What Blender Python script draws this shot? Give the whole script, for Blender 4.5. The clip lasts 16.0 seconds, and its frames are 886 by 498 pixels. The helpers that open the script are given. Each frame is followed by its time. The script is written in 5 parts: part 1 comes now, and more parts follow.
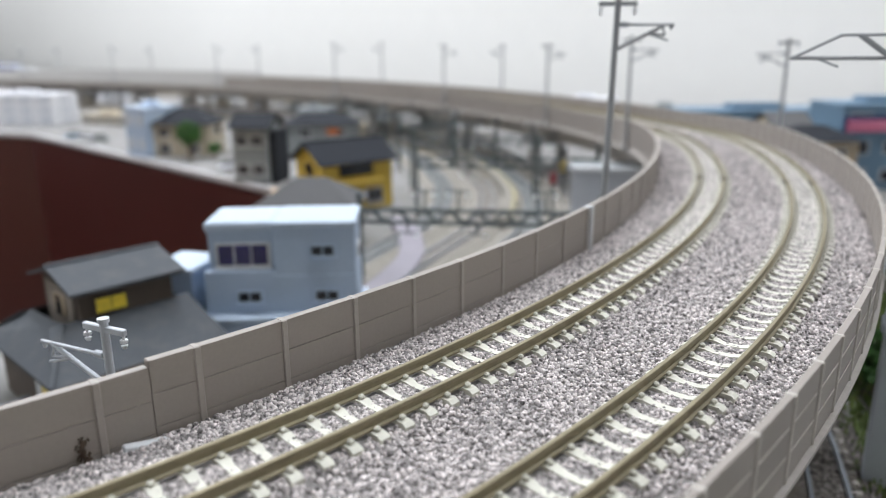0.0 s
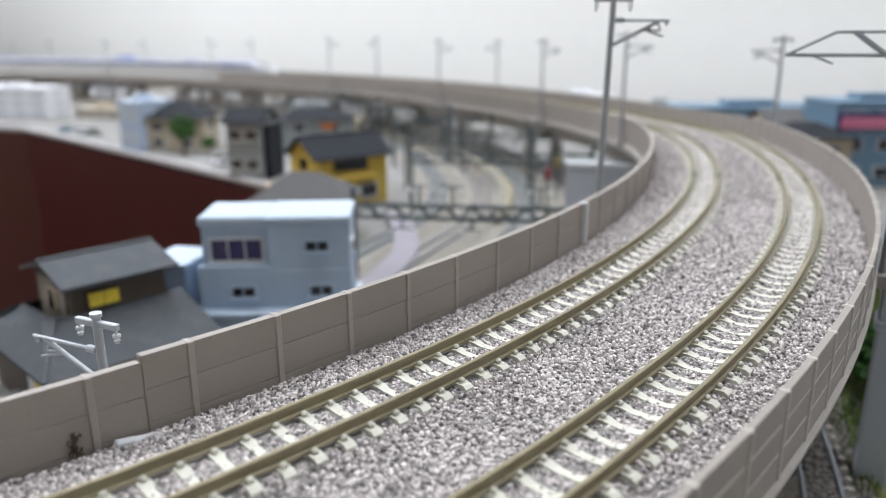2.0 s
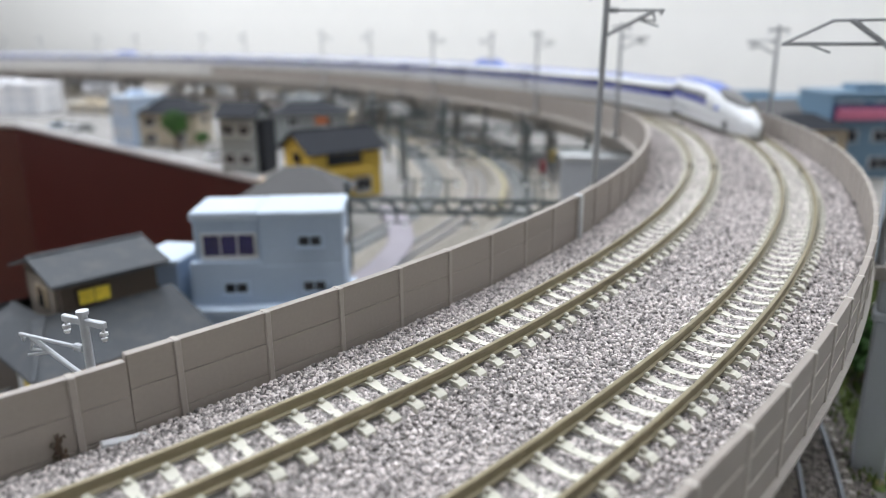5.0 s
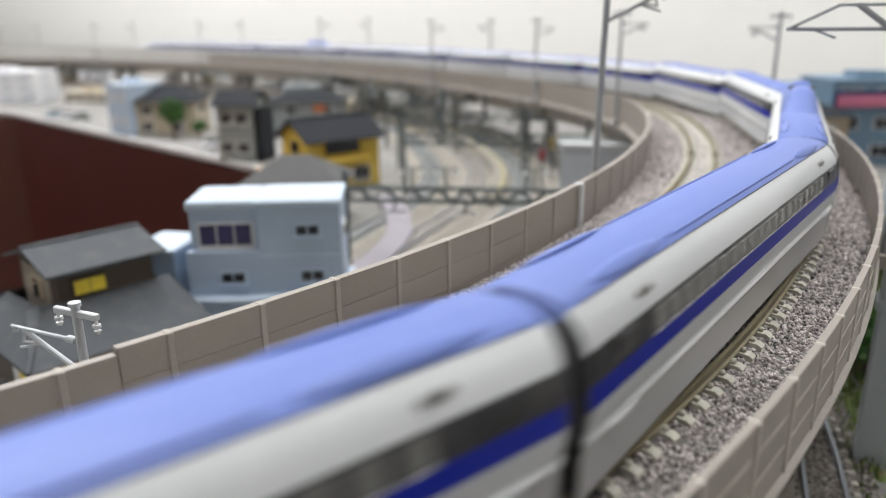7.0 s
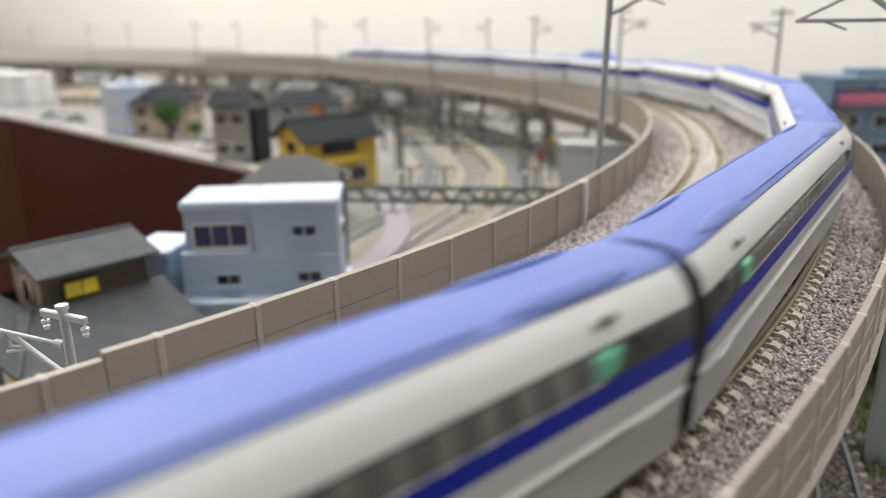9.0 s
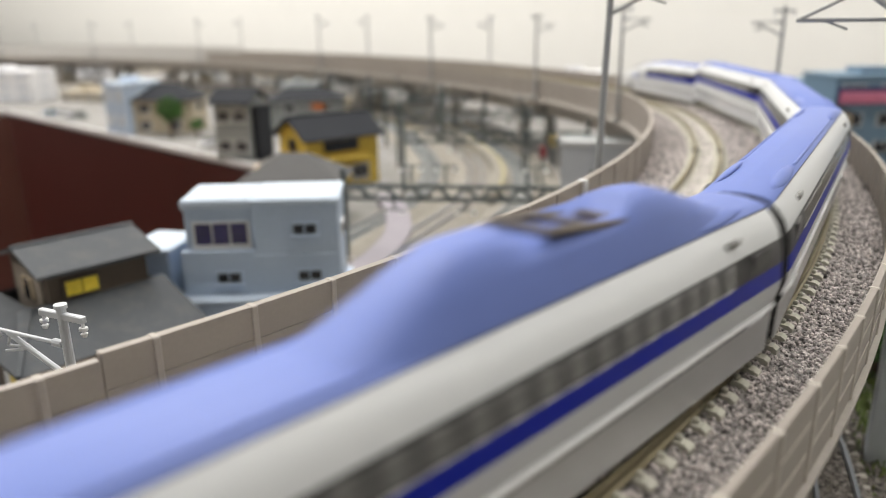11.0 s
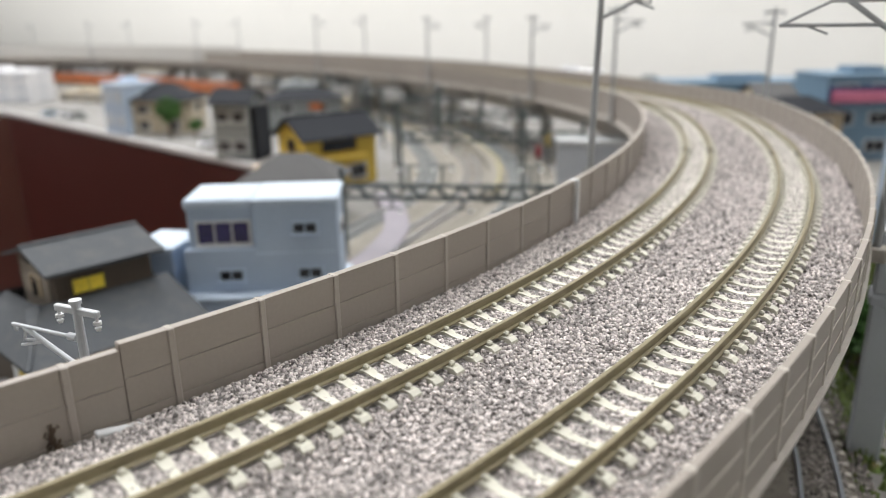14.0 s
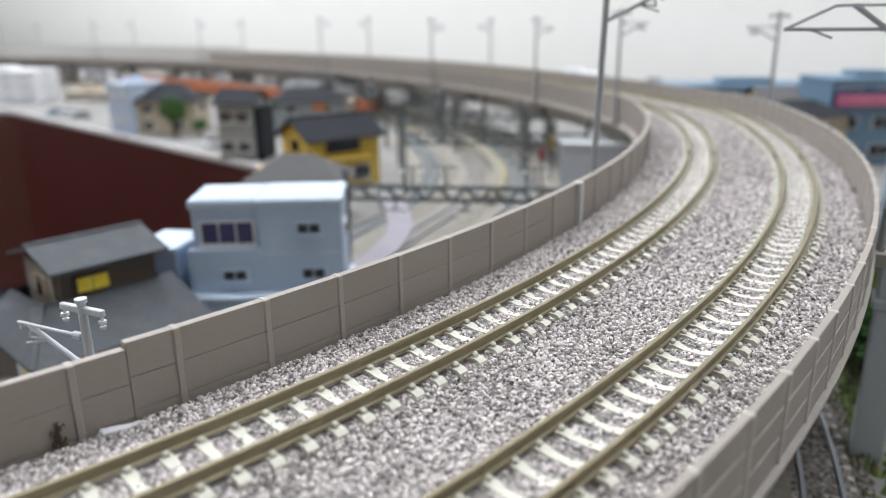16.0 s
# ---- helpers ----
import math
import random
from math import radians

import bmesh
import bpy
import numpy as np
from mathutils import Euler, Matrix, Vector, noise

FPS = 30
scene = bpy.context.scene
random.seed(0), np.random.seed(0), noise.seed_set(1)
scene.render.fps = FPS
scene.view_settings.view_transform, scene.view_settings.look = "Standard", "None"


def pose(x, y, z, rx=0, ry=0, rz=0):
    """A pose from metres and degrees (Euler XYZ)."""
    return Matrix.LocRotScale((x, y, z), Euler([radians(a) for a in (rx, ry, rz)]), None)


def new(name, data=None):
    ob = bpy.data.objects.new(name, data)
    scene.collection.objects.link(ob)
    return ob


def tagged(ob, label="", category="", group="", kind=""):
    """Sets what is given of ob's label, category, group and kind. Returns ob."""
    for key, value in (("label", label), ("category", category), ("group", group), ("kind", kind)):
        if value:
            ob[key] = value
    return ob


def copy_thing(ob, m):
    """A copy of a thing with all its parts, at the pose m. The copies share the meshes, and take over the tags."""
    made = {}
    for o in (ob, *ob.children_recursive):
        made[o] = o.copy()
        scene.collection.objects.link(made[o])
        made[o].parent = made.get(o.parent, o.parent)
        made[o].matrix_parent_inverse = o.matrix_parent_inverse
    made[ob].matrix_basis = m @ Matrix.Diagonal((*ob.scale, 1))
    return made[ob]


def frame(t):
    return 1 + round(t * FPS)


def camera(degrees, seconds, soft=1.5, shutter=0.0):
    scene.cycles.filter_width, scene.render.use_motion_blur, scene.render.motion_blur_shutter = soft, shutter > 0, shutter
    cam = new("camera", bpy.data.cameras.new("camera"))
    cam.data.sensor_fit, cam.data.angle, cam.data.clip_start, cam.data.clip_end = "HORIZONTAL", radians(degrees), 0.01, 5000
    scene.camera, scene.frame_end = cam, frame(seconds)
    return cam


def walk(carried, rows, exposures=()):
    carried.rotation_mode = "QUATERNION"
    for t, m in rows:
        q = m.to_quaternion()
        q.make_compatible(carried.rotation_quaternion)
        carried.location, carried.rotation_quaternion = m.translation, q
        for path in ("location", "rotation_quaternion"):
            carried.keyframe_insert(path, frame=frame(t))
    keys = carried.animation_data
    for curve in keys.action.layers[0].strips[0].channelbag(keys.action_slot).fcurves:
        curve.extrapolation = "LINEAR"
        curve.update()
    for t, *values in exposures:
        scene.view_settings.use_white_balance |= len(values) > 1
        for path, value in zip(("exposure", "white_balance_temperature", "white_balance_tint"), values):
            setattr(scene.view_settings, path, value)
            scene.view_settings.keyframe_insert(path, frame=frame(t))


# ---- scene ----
cam = camera(62.7, 16.0, soft=0.7, shutter=0.3)
cam.data.dof.use_dof = True
cam.data.dof.focus_distance = 0.131
cam.data.dof.aperture_fstop = 15.0
walk(cam, [
    (0.0, pose(0.62674, 0.00000, 0.12387, 74.480, 0.457, 50.203)),
    (0.5, pose(0.62644, -0.00027, 0.12391, 74.443, 0.241, 50.075)),
    (1.0, pose(0.62632, 0.00004, 0.12352, 74.481, 0.246, 50.043)),
    (1.5, pose(0.62626, 0.00020, 0.12383, 74.221, 0.185, 49.888)),
    (2.0, pose(0.62653, 0.00019, 0.12376, 74.129, 0.164, 49.835)),
    (2.5, pose(0.62656, -0.00070, 0.12359, 74.185, -0.164, 49.849)),
    (3.0, pose(0.62606, -0.00056, 0.12331, 74.271, -0.259, 49.666)),
    (3.5, pose(0.62620, -0.00020, 0.12374, 74.108, -0.191, 49.585)),
    (4.0, pose(0.62590, 0.00078, 0.12351, 73.992, 0.198, 49.545)),
    (6.5, pose(0.62409, 0.00306, 0.12292, 73.040, 0.675, 49.282)),
    (7.0, pose(0.62308, 0.00389, 0.12260, 72.743, 0.530, 49.296)),
    (7.5, pose(0.62045, 0.00560, 0.12132, 73.010, 0.440, 49.360)),
    (8.0, pose(0.62037, 0.00574, 0.12128, 73.041, 0.463, 49.377)),
    (8.5, pose(0.61807, 0.00672, 0.12025, 72.992, 0.509, 49.224)),
    (9.0, pose(0.61873, 0.00632, 0.12049, 72.869, 0.726, 48.996)),
    (11.5, pose(0.61910, 0.00724, 0.12106, 72.621, 0.653, 49.244)),
    (12.0, pose(0.61890, 0.00688, 0.12085, 72.627, 0.737, 49.095)),
    (12.5, pose(0.61807, 0.00618, 0.12057, 72.673, 0.576, 49.027)),
    (13.0, pose(0.62403, 0.00276, 0.12263, 72.669, 0.646, 49.236)),
    (13.5, pose(0.62446, 0.00294, 0.12282, 72.600, 0.746, 49.108)),
    (14.0, pose(0.62433, 0.00289, 0.12275, 72.545, 0.785, 48.982)),
    (14.5, pose(0.62452, 0.00294, 0.12275, 72.553, 0.678, 49.032)),
    (15.0, pose(0.62433, 0.00270, 0.12273, 72.582, 0.534, 49.073)),
    (15.5, pose(0.62467, 0.00244, 0.12293, 72.627, 0.536, 49.155)),
    (16.0, pose(0.62445, 0.00238, 0.12288, 72.665, 0.495, 49.280)),
], exposures=[(0.0, 0.24, 6500, 10), (4.2, 0.25, 6500, 10), (6.5, 0.30, 6650, 10), (7.5, 0.33, 7350, 10), (12.6, 0.34, 7500, 10), (13.5, 0.32, 7250, 10), (14.5, 0.31, 6900, 10), (16.0, 0.31, 6600, 10)])

# ---- light: a bright room with ceiling panels ----
world = bpy.data.worlds.new("world")
scene.world = world
world.use_nodes = True
world.node_tree.nodes["Background"].inputs[0].default_value = (0.9, 0.95, 1.0, 1)
world.node_tree.nodes["Background"].inputs[1].default_value = 0.2
CEIL = 1.75
for lx, ly in ((-6.0, 0.2), (-4.0, 0.2), (-2.2, 0.5), (-2.2, -0.9), (-0.7, 0.5), (-0.7, -0.9), (0.58, 0.47)):
    lamp = bpy.data.lights.new("ceiling_panel_light", "AREA")
    lamp.shape, lamp.size, lamp.size_y, lamp.energy, lamp.color = "RECTANGLE", 1.2, 0.35, 19, (0.875, 0.912, 0.985)
    new("ceiling_panel_light", lamp).matrix_world = pose(lx, ly, CEIL - 0.03)


# ---- materials ----
def mat(name, base, rough=0.6, var=0.12, scale=60.0, fine=900.0, bump=0.15, metal=0.0, island=0.0, obj=0.0, dirt=None, spec=0.5):
    """A surface with two scales of colour variation, fine relief and, where asked, a tint of its own for each piece."""
    m = bpy.data.materials.new(name)
    m.use_nodes = True
    nt = m.node_tree
    n, l = nt.nodes, nt.links
    b = n["Principled BSDF"]
    b.inputs["Metallic"].default_value = metal
    b.inputs["Specular IOR Level"].default_value = spec
    co = n.new("ShaderNodeTexCoord")
    big, small = n.new("ShaderNodeTexNoise"), n.new("ShaderNodeTexNoise")
    big.inputs["Scale"].default_value, small.inputs["Scale"].default_value = scale, fine
    big.inputs["Detail"].default_value, small.inputs["Detail"].default_value = 4, 3
    for t in (big, small):
        l.new(co.outputs["Object"], t.inputs["Vector"])
    add = n.new("ShaderNodeMath")
    add.operation = "ADD"
    l.new(big.outputs["Fac"], add.inputs[0]), l.new(small.outputs["Fac"], add.inputs[1])
    val = n.new("ShaderNodeMapRange")
    val.inputs["From Min"].default_value, val.inputs["From Max"].default_value = 0.6, 1.4
    val.inputs["To Min"].default_value, val.inputs["To Max"].default_value = 1 - var, 1 + var
    l.new(add.outputs[0], val.inputs["Value"])
    last = val.outputs[0]
    for amount, node, out in ((island, "ShaderNodeNewGeometry", "Random Per Island"), (obj, "ShaderNodeObjectInfo", "Random")):
        if amount:
            g, r, mu = n.new(node), n.new("ShaderNodeMapRange"), n.new("ShaderNodeMath")
            r.inputs["To Min"].default_value, r.inputs["To Max"].default_value = 1 - amount, 1 + amount
            mu.operation = "MULTIPLY"
            l.new(g.outputs[out], r.inputs["Value"]), l.new(last, mu.inputs[0]), l.new(r.outputs[0], mu.inputs[1])
            last = mu.outputs[0]
    sc = n.new("ShaderNodeVectorMath")
    sc.operation = "SCALE"
    if dirt:
        mix, dn, dr = n.new("ShaderNodeMix"), n.new("ShaderNodeTexNoise"), n.new("ShaderNodeMapRange")
        mix.data_type = "RGBA"
        dn.inputs["Scale"].default_value, dn.inputs["Detail"].default_value = scale * 2.3, 6
        dr.inputs["From Min"].default_value, dr.inputs["From Max"].default_value = 0.5, 0.75
        l.new(co.outputs["Object"], dn.inputs["Vector"]), l.new(dn.outputs["Fac"], dr.inputs["Value"])
        l.new(dr.outputs[0], mix.inputs["Factor"])
        mix.inputs["A"].default_value, mix.inputs["B"].default_value = (*base, 1), (*dirt, 1)
        l.new(mix.outputs["Result"], sc.inputs[0])
    else:
        sc.inputs[0].default_value = base
    l.new(last, sc.inputs["Scale"]), l.new(sc.outputs[0], b.inputs["Base Color"])
    rr = n.new("ShaderNodeMapRange")
    rr.inputs["To Min"].default_value, rr.inputs["To Max"].default_value = max(rough - 0.1, 0.03), min(rough + 0.1, 1)
    l.new(big.outputs["Fac"], rr.inputs["Value"]), l.new(rr.outputs[0], b.inputs["Roughness"])
    if bump:
        bp = n.new("ShaderNodeBump")
        bp.inputs["Strength"].default_value, bp.inputs["Distance"].default_value = bump, 0.0004
        l.new(small.outputs["Fac"], bp.inputs["Height"]), l.new(bp.outputs[0], b.inputs["Normal"])
    return m


M_WALL = mat("taupe_plastic", (0.305, 0.272, 0.243), 0.5, 0.05, 40, 1500, 0.05, obj=0.03)
# Wall plastic made lighter: the light the posts catch is in the colour.
M_WALLPOST_LIT = mat("taupe_plastic_post_lit", (0.36, 0.325, 0.295), 0.45, 0.05, 40, 1500, 0.04, obj=0.03)
# Highlights along the outer parapet's ribs and posts, put into a pale colour.
M_WALLGLINT = mat("highlit_pale_moulding", (0.52, 0.485, 0.44), 0.5, 0.1, 60, 1200, 0.05)
M_WALLPALE = mat("pale_grey_plastic", (0.55, 0.54, 0.52), 0.6, 0.06, 30, 800, 0.05)
M_DECK = mat("grey_beige_plastic", (0.40, 0.37, 0.34), 0.6, 0.1, 30, 800, 0.08)
M_BALLAST = mat("ballast_bed", (0.24, 0.225, 0.215), 0.95, 0.35, 300, 2500, 0.6)
M_STONE = mat("ballast_stone", (0.485, 0.448, 0.437), 0.9, 0.1, 300, 3000, 0.3, island=0.74)
M_RAIL = mat("nickel_rail_tarnished", (0.25, 0.215, 0.135), 0.45, 0.12, 60, 1200, 0.05, metal=0.3)
M_SLEEPER = mat("cream_plastic", (0.62, 0.61, 0.53), 0.6, 0.08, 200, 2000, 0.05, obj=0.06)
M_JOINER = mat("dark_joiner", (0.13, 0.11, 0.09), 0.6, 0.1)
M_POLE = mat("grey_pole_plastic", (0.33, 0.345, 0.36), 0.45, 0.06, 60, 900, 0.03)
M_POLELIGHT = mat("light_grey_pole", (0.55, 0.58, 0.62), 0.4, 0.05, 60, 900, 0.03)
M_INSUL = mat("white_insulator", (0.75, 0.77, 0.79), 0.3, 0.04)
M_GIRDER = mat("dark_girder", (0.10, 0.12, 0.125), 0.6, 0.1)
M_BLUE = mat("train_roof_blue", (0.138, 0.200, 0.50), 0.48, 0.03, 20, 600, 0.01, spec=0.3)
M_WHITE = mat("train_light_grey", (0.61, 0.63, 0.645), 0.36, 0.02, 20, 600, 0.01)
M_BAND = mat("train_window_band", (0.032, 0.032, 0.034), 0.3, 0.1, 60, 600, 0.01, spec=0.3)
M_STRIPE = mat("train_stripe_blue", (0.003, 0.016, 0.30), 0.4, 0.04, 20, 600, 0.01, spec=0.2)
M_PANE = mat("train_window_pane", (0.17, 0.17, 0.165), 0.12, 0.2, 150, 600, 0.0)
M_SKIRT = mat("train_skirt_grey", (0.64, 0.66, 0.68), 0.22, 0.03, 20, 600, 0.01)
# White for highlights painted on the train's skirt ridge and window edges.
M_HIGHLIGHT = mat("train_highlight_white", (0.80, 0.81, 0.82), 0.2, 0.02, 20, 600, 0.01)
M_DARK = mat("dark_underframe", (0.03, 0.03, 0.03), 0.7, 0.2)
M_CANOPY = mat("dark_canopy_glass", (0.045, 0.045, 0.05), 0.12, 0.05, 20, 600, 0.0)
M_HOOD = mat("dark_rubber", (0.055, 0.055, 0.06), 0.6, 0.15, 60, 900, 0.05)
M_GREEN = mat("green_sticker", (0.12, 0.50, 0.34), 0.4, 0.1)
M_GROUND = mat("layout_ground", (0.21, 0.205, 0.195), 0.9, 0.15, 12, 200, 0.2, dirt=(0.33, 0.32, 0.32))
M_WOOD = mat("table_wood", (0.55, 0.40, 0.26), 0.5, 0.12, 8, 120, 0.05)
M_MAROON = mat("maroon_panel", (0.05, 0.008, 0.007), 0.42, 0.08, 3, 100, 0.02)
M_RIM = mat("white_table_rim", (0.5, 0.49, 0.5), 0.5, 0.05)
M_ROOM = mat("room_wall_white", (0.84, 0.835, 0.805), 0.8, 0.02, 1, 30, 0.02)
M_FLOOR = mat("room_floor", (0.35, 0.33, 0.30), 0.6, 0.08, 2, 40, 0.02)
M_LANE = mat("pale_lane", (0.255, 0.238, 0.268), 0.8, 0.12, 40, 300, 0.1)
M_ROOF = mat("slate_grey_roof", (0.078, 0.086, 0.096), 0.75, 0.12, 80, 900, 0.12, spec=0.25, dirt=(0.10, 0.105, 0.11))
M_ROOFDARK = mat("charcoal_roof", (0.028, 0.031, 0.037), 0.85, 0.1, 80, 900, 0.1, spec=0.15)
M_ROOFMID = mat("mid_grey_roof", (0.11, 0.11, 0.112), 0.8, 0.1, 80, 900, 0.1, spec=0.2)
M_BROWN = mat("brown_house_wall", (0.085, 0.065, 0.05), 0.7, 0.15, 80, 900, 0.1)
M_TAN = mat("tan_house_wall", (0.42, 0.34, 0.24), 0.7, 0.1, 80, 900, 0.1)
M_PLASTER = mat("warm_grey_plaster", (0.27, 0.235, 0.20), 0.75, 0.12, 80, 900, 0.1)
M_YPANE = mat("yellow_pane", (0.78, 0.60, 0.05), 0.35, 0.25, 200, 900, 0.02)
M_PBLUE = mat("pale_blue_wall", (0.42, 0.52, 0.66), 0.5, 0.06, 30, 700, 0.04, dirt=(0.45, 0.55, 0.68))
M_PBLUEROOF = mat("pale_blue_roof", (0.48, 0.57, 0.68), 0.5, 0.05, 30, 700, 0.04)
M_DKPANE = mat("dark_indigo_pane", (0.03, 0.025, 0.11), 0.12, 0.5, 90, 900, 0.0)
M_BLACKPANE = mat("black_pane", (0.02, 0.022, 0.028), 0.15, 0.2)
M_FRAMEW = mat("white_frame", (0.68, 0.70, 0.72), 0.5, 0.04)
M_YELLOW = mat("yellow_wall", (0.56, 0.39, 0.06), 0.6, 0.08, 60, 900, 0.05)
M_WHITEWALL = mat("white_building_wall", (0.72, 0.73, 0.76), 0.6, 0.05, 30, 500, 0.05)
M_GREYWALL = mat("grey_building_wall", (0.27, 0.295, 0.30), 0.7, 0.08, 60, 900, 0.05)
M_BEIGE = mat("beige_building_wall", (0.46, 0.40, 0.30), 0.7, 0.1, 60, 900, 0.05)
M_ORANGE = mat("orange_train_paint", (0.62, 0.17, 0.05), 0.4, 0.08)
M_LEAF = mat("foliage_green", (0.05, 0.13, 0.03), 0.85, 0.2, 100, 900, 0.2, island=0.5)
M_GRASS = mat("turf_green", (0.14, 0.20, 0.06), 0.95, 0.4, 120, 1500, 0.5, island=0.4, dirt=(0.22, 0.19, 0.08))
M_TRUNK = mat("trunk_brown", (0.10, 0.07, 0.05), 0.9, 0.2)
M_SBLUE = mat("station_blue", (0.13, 0.22, 0.31), 0.5, 0.08)
M_PINK = mat("pink_sign", (0.55, 0.16, 0.26), 0.5, 0.1)
M_RED = mat("red_signal", (0.24, 0.035, 0.045), 0.5, 0.1)
M_YELLOWLINE = mat("yellow_platform_line", (0.40, 0.35, 0.16), 0.7, 0.1)
M_STONEGREY = mat("tunnel_portal_grey", (0.55, 0.58, 0.63), 0.7, 0.1, 60, 700, 0.1)
M_PIER = mat("pier_blue_grey", (0.50, 0.54, 0.60), 0.5, 0.04, 30, 700, 0.03)
M_LOWRAIL = mat("blue_grey_rail", (0.22, 0.24, 0.27), 0.35, 0.1, 60, 900, 0.03, metal=0.4)
M_LOWBAL = mat("low_ballast", (0.255, 0.238, 0.208), 0.95, 0.25, 200, 1500, 0.5)
M_GRAVELBED = mat("brown_gravel_bed", (0.15, 0.135, 0.115), 0.95, 0.35, 250, 1800, 0.6)
M_GRAVEL = mat("low_gravel", (0.24, 0.22, 0.205), 0.95, 0.1, 300, 2500, 0.3, island=0.7)


# ---- geometry helpers ----
Z0 = 0.072                      # rail top above the layout ground
RT = 0.57683                    # radius of the outer track's centre line
S1, R2, S2 = 0.7527, 2.0, 2.95  # where the tight curve ends, the wide curve's radius and its end
SB = -0.50                      # where the tight curve begins
IN = -0.033                     # the inner track lies this far inside


def at(s, off=0.0):
    """Point and heading angle (of growing s) on the line, off metres to its outside."""
    if s < SB:
        a = SB / RT
        return (RT + off) * math.cos(a) + (SB - s) * math.sin(a), (RT + off) * math.sin(a) - (SB - s) * math.cos(a), a + math.pi / 2
    if s <= S1:
        a = s / RT
        return (RT + off) * math.cos(a), (RT + off) * math.sin(a), a + math.pi / 2
    a1 = S1 / RT
    cx, cy = (RT - R2) * math.cos(a1), (RT - R2) * math.sin(a1)
    a = a1 + (min(s, S2) - S1) / R2
    x, y = cx + (R2 + off) * math.cos(a), cy + (R2 + off) * math.sin(a)
    if s > S2:
        x, y = x - (s - S2) * math.sin(a), y + (s - S2) * math.cos(a)
    return x, y, a + math.pi / 2


def sag(s):
    """How far the line has sunk at s."""
    a, b = max(0.0, min(1.0, (s - 0.42) / 0.20)), max(0.0, min(1.0, (s - 0.72) / 0.28))
    return 0.0045 * a * a * (3 - 2 * a) - 0.0011 * b * b * (3 - 2 * b)


def part(name, bm, material, parent=None, label="", smooth=False):
    """Links a bmesh as one mesh object, under parent if there is one."""
    me = bpy.data.meshes.new(name)
    bmesh.ops.recalc_face_normals(bm, faces=bm.faces)
    bm.to_mesh(me)
    bm.free()
    me.materials.append(material)
    if smooth:
        for p in me.polygons:
            p.use_smooth = True
    ob = new(name, me)
    ob.parent = parent
    return tagged(ob, label)


def share(name, mesh, m, parent):
    ob = new(name, mesh)
    ob.parent = parent
    ob.matrix_basis = m
    return ob


def empty(name, m, label, category, group="", kind=""):
    ob = new(name)
    ob.empty_display_size = 0.01
    ob.matrix_basis = m
    return tagged(ob, label, category, group, kind)


def box(bm, x0, x1, y0, y1, z0, z1, bevel=0.0, m=None):
    vs = [bm.verts.new((x, y, z)) for z in (z0, z1) for y in (y0, y1) for x in (x0, x1)]
    fs = [bm.faces.new([vs[i] for i in f]) for f in ((0, 2, 3, 1), (4, 5, 7, 6), (0, 1, 5, 4), (1, 3, 7, 5), (3, 2, 6, 7), (2, 0, 4, 6))]
    if m:
        for v in vs:
            v.co = m @ v.co
    if bevel:
        es = list({e for f in fs for e in f.edges})
        bmesh.ops.bevel(bm, geom=es, offset=bevel, segments=1, affect="EDGES", profile=0.5)
    return bm


def boxed(*args, **kw):
    return box(bmesh.new(), *args, **kw)


def rod(bm, a, b, r, n=8, r2=None):
    """A round bar from a to b, tapering to r2."""
    a, b = Vector(a), Vector(b)
    d = b - a
    m = Matrix.Translation((a + b) / 2) @ d.to_track_quat("Z", "Y").to_matrix().to_4x4()
    bmesh.ops.create_cone(bm, cap_ends=True, segments=n, radius1=r, radius2=r if r2 is None else r2, depth=d.length, matrix=m)
    return bm


def bar(bm, a, b, w, h=None):
    """A square bar from a to b."""
    a, b = Vector(a), Vector(b)
    d = b - a
    m = Matrix.Translation((a + b) / 2) @ d.to_track_quat("X", "Z").to_matrix().to_4x4()
    h = w if h is None else h
    return box(bm, -d.length / 2, d.length / 2, -w / 2, w / 2, -h / 2, h / 2, m=m)


def sweep(profile, s0, s1, step, off=0.0, closed=True, zbase=Z0):
    """A profile of (offset, height over the rail top) drawn along the line."""
    bm = bmesh.new()
    n = max(2, int((s1 - s0) / step) + 1)
    rows = []
    for i in range(n):
        s = s0 + (s1 - s0) * i / (n - 1)
        rows.append([])
        for o, z in profile:
            x, y, _ = at(s, off + o)
            rows[-1].append(bm.verts.new((x, y, zbase + z - sag(s))))
    k = len(profile)
    for a, b in zip(rows, rows[1:]):
        for j in range(k if closed else k - 1):
            bm.faces.new((a[j], a[(j + 1) % k], b[(j + 1) % k], b[j]))
    if closed:
        bm.faces.new(rows[0]), bm.faces.new(rows[-1][::-1])
    return bm


# ---- room and table ----
XW, XE, YS, YN, ZF = -8.2, 2.6, -3.2, 1.15, -0.9


def build_room():
    for name, b in (("wall_west", (XW - 0.1, XW, YS, YN, ZF, CEIL)), ("wall_east", (XE, XE + 0.1, YS, YN, ZF, CEIL)),
                    ("wall_south", (XW - 0.1, XE + 0.1, YS - 0.1, YS, ZF, CEIL)), ("wall_north", (XW - 0.1, XE + 0.1, YN, YN + 0.1, ZF, CEIL))):
        tagged(part(name, boxed(*b), M_ROOM), "plain white painted room wall", "wall", kind="structure")
    tagged(part("floor", boxed(XW - 0.1, XE + 0.1, YS - 0.1, YN + 0.1, ZF - 0.1, ZF), M_FLOOR), "plain brownish grey room floor", "floor", kind="structure")
    tagged(part("ceiling", boxed(XW - 0.1, XE + 0.1, YS - 0.1, YN + 0.1, CEIL, CEIL + 0.1), M_ROOM), "plain white ceiling", "ceiling", kind="structure")


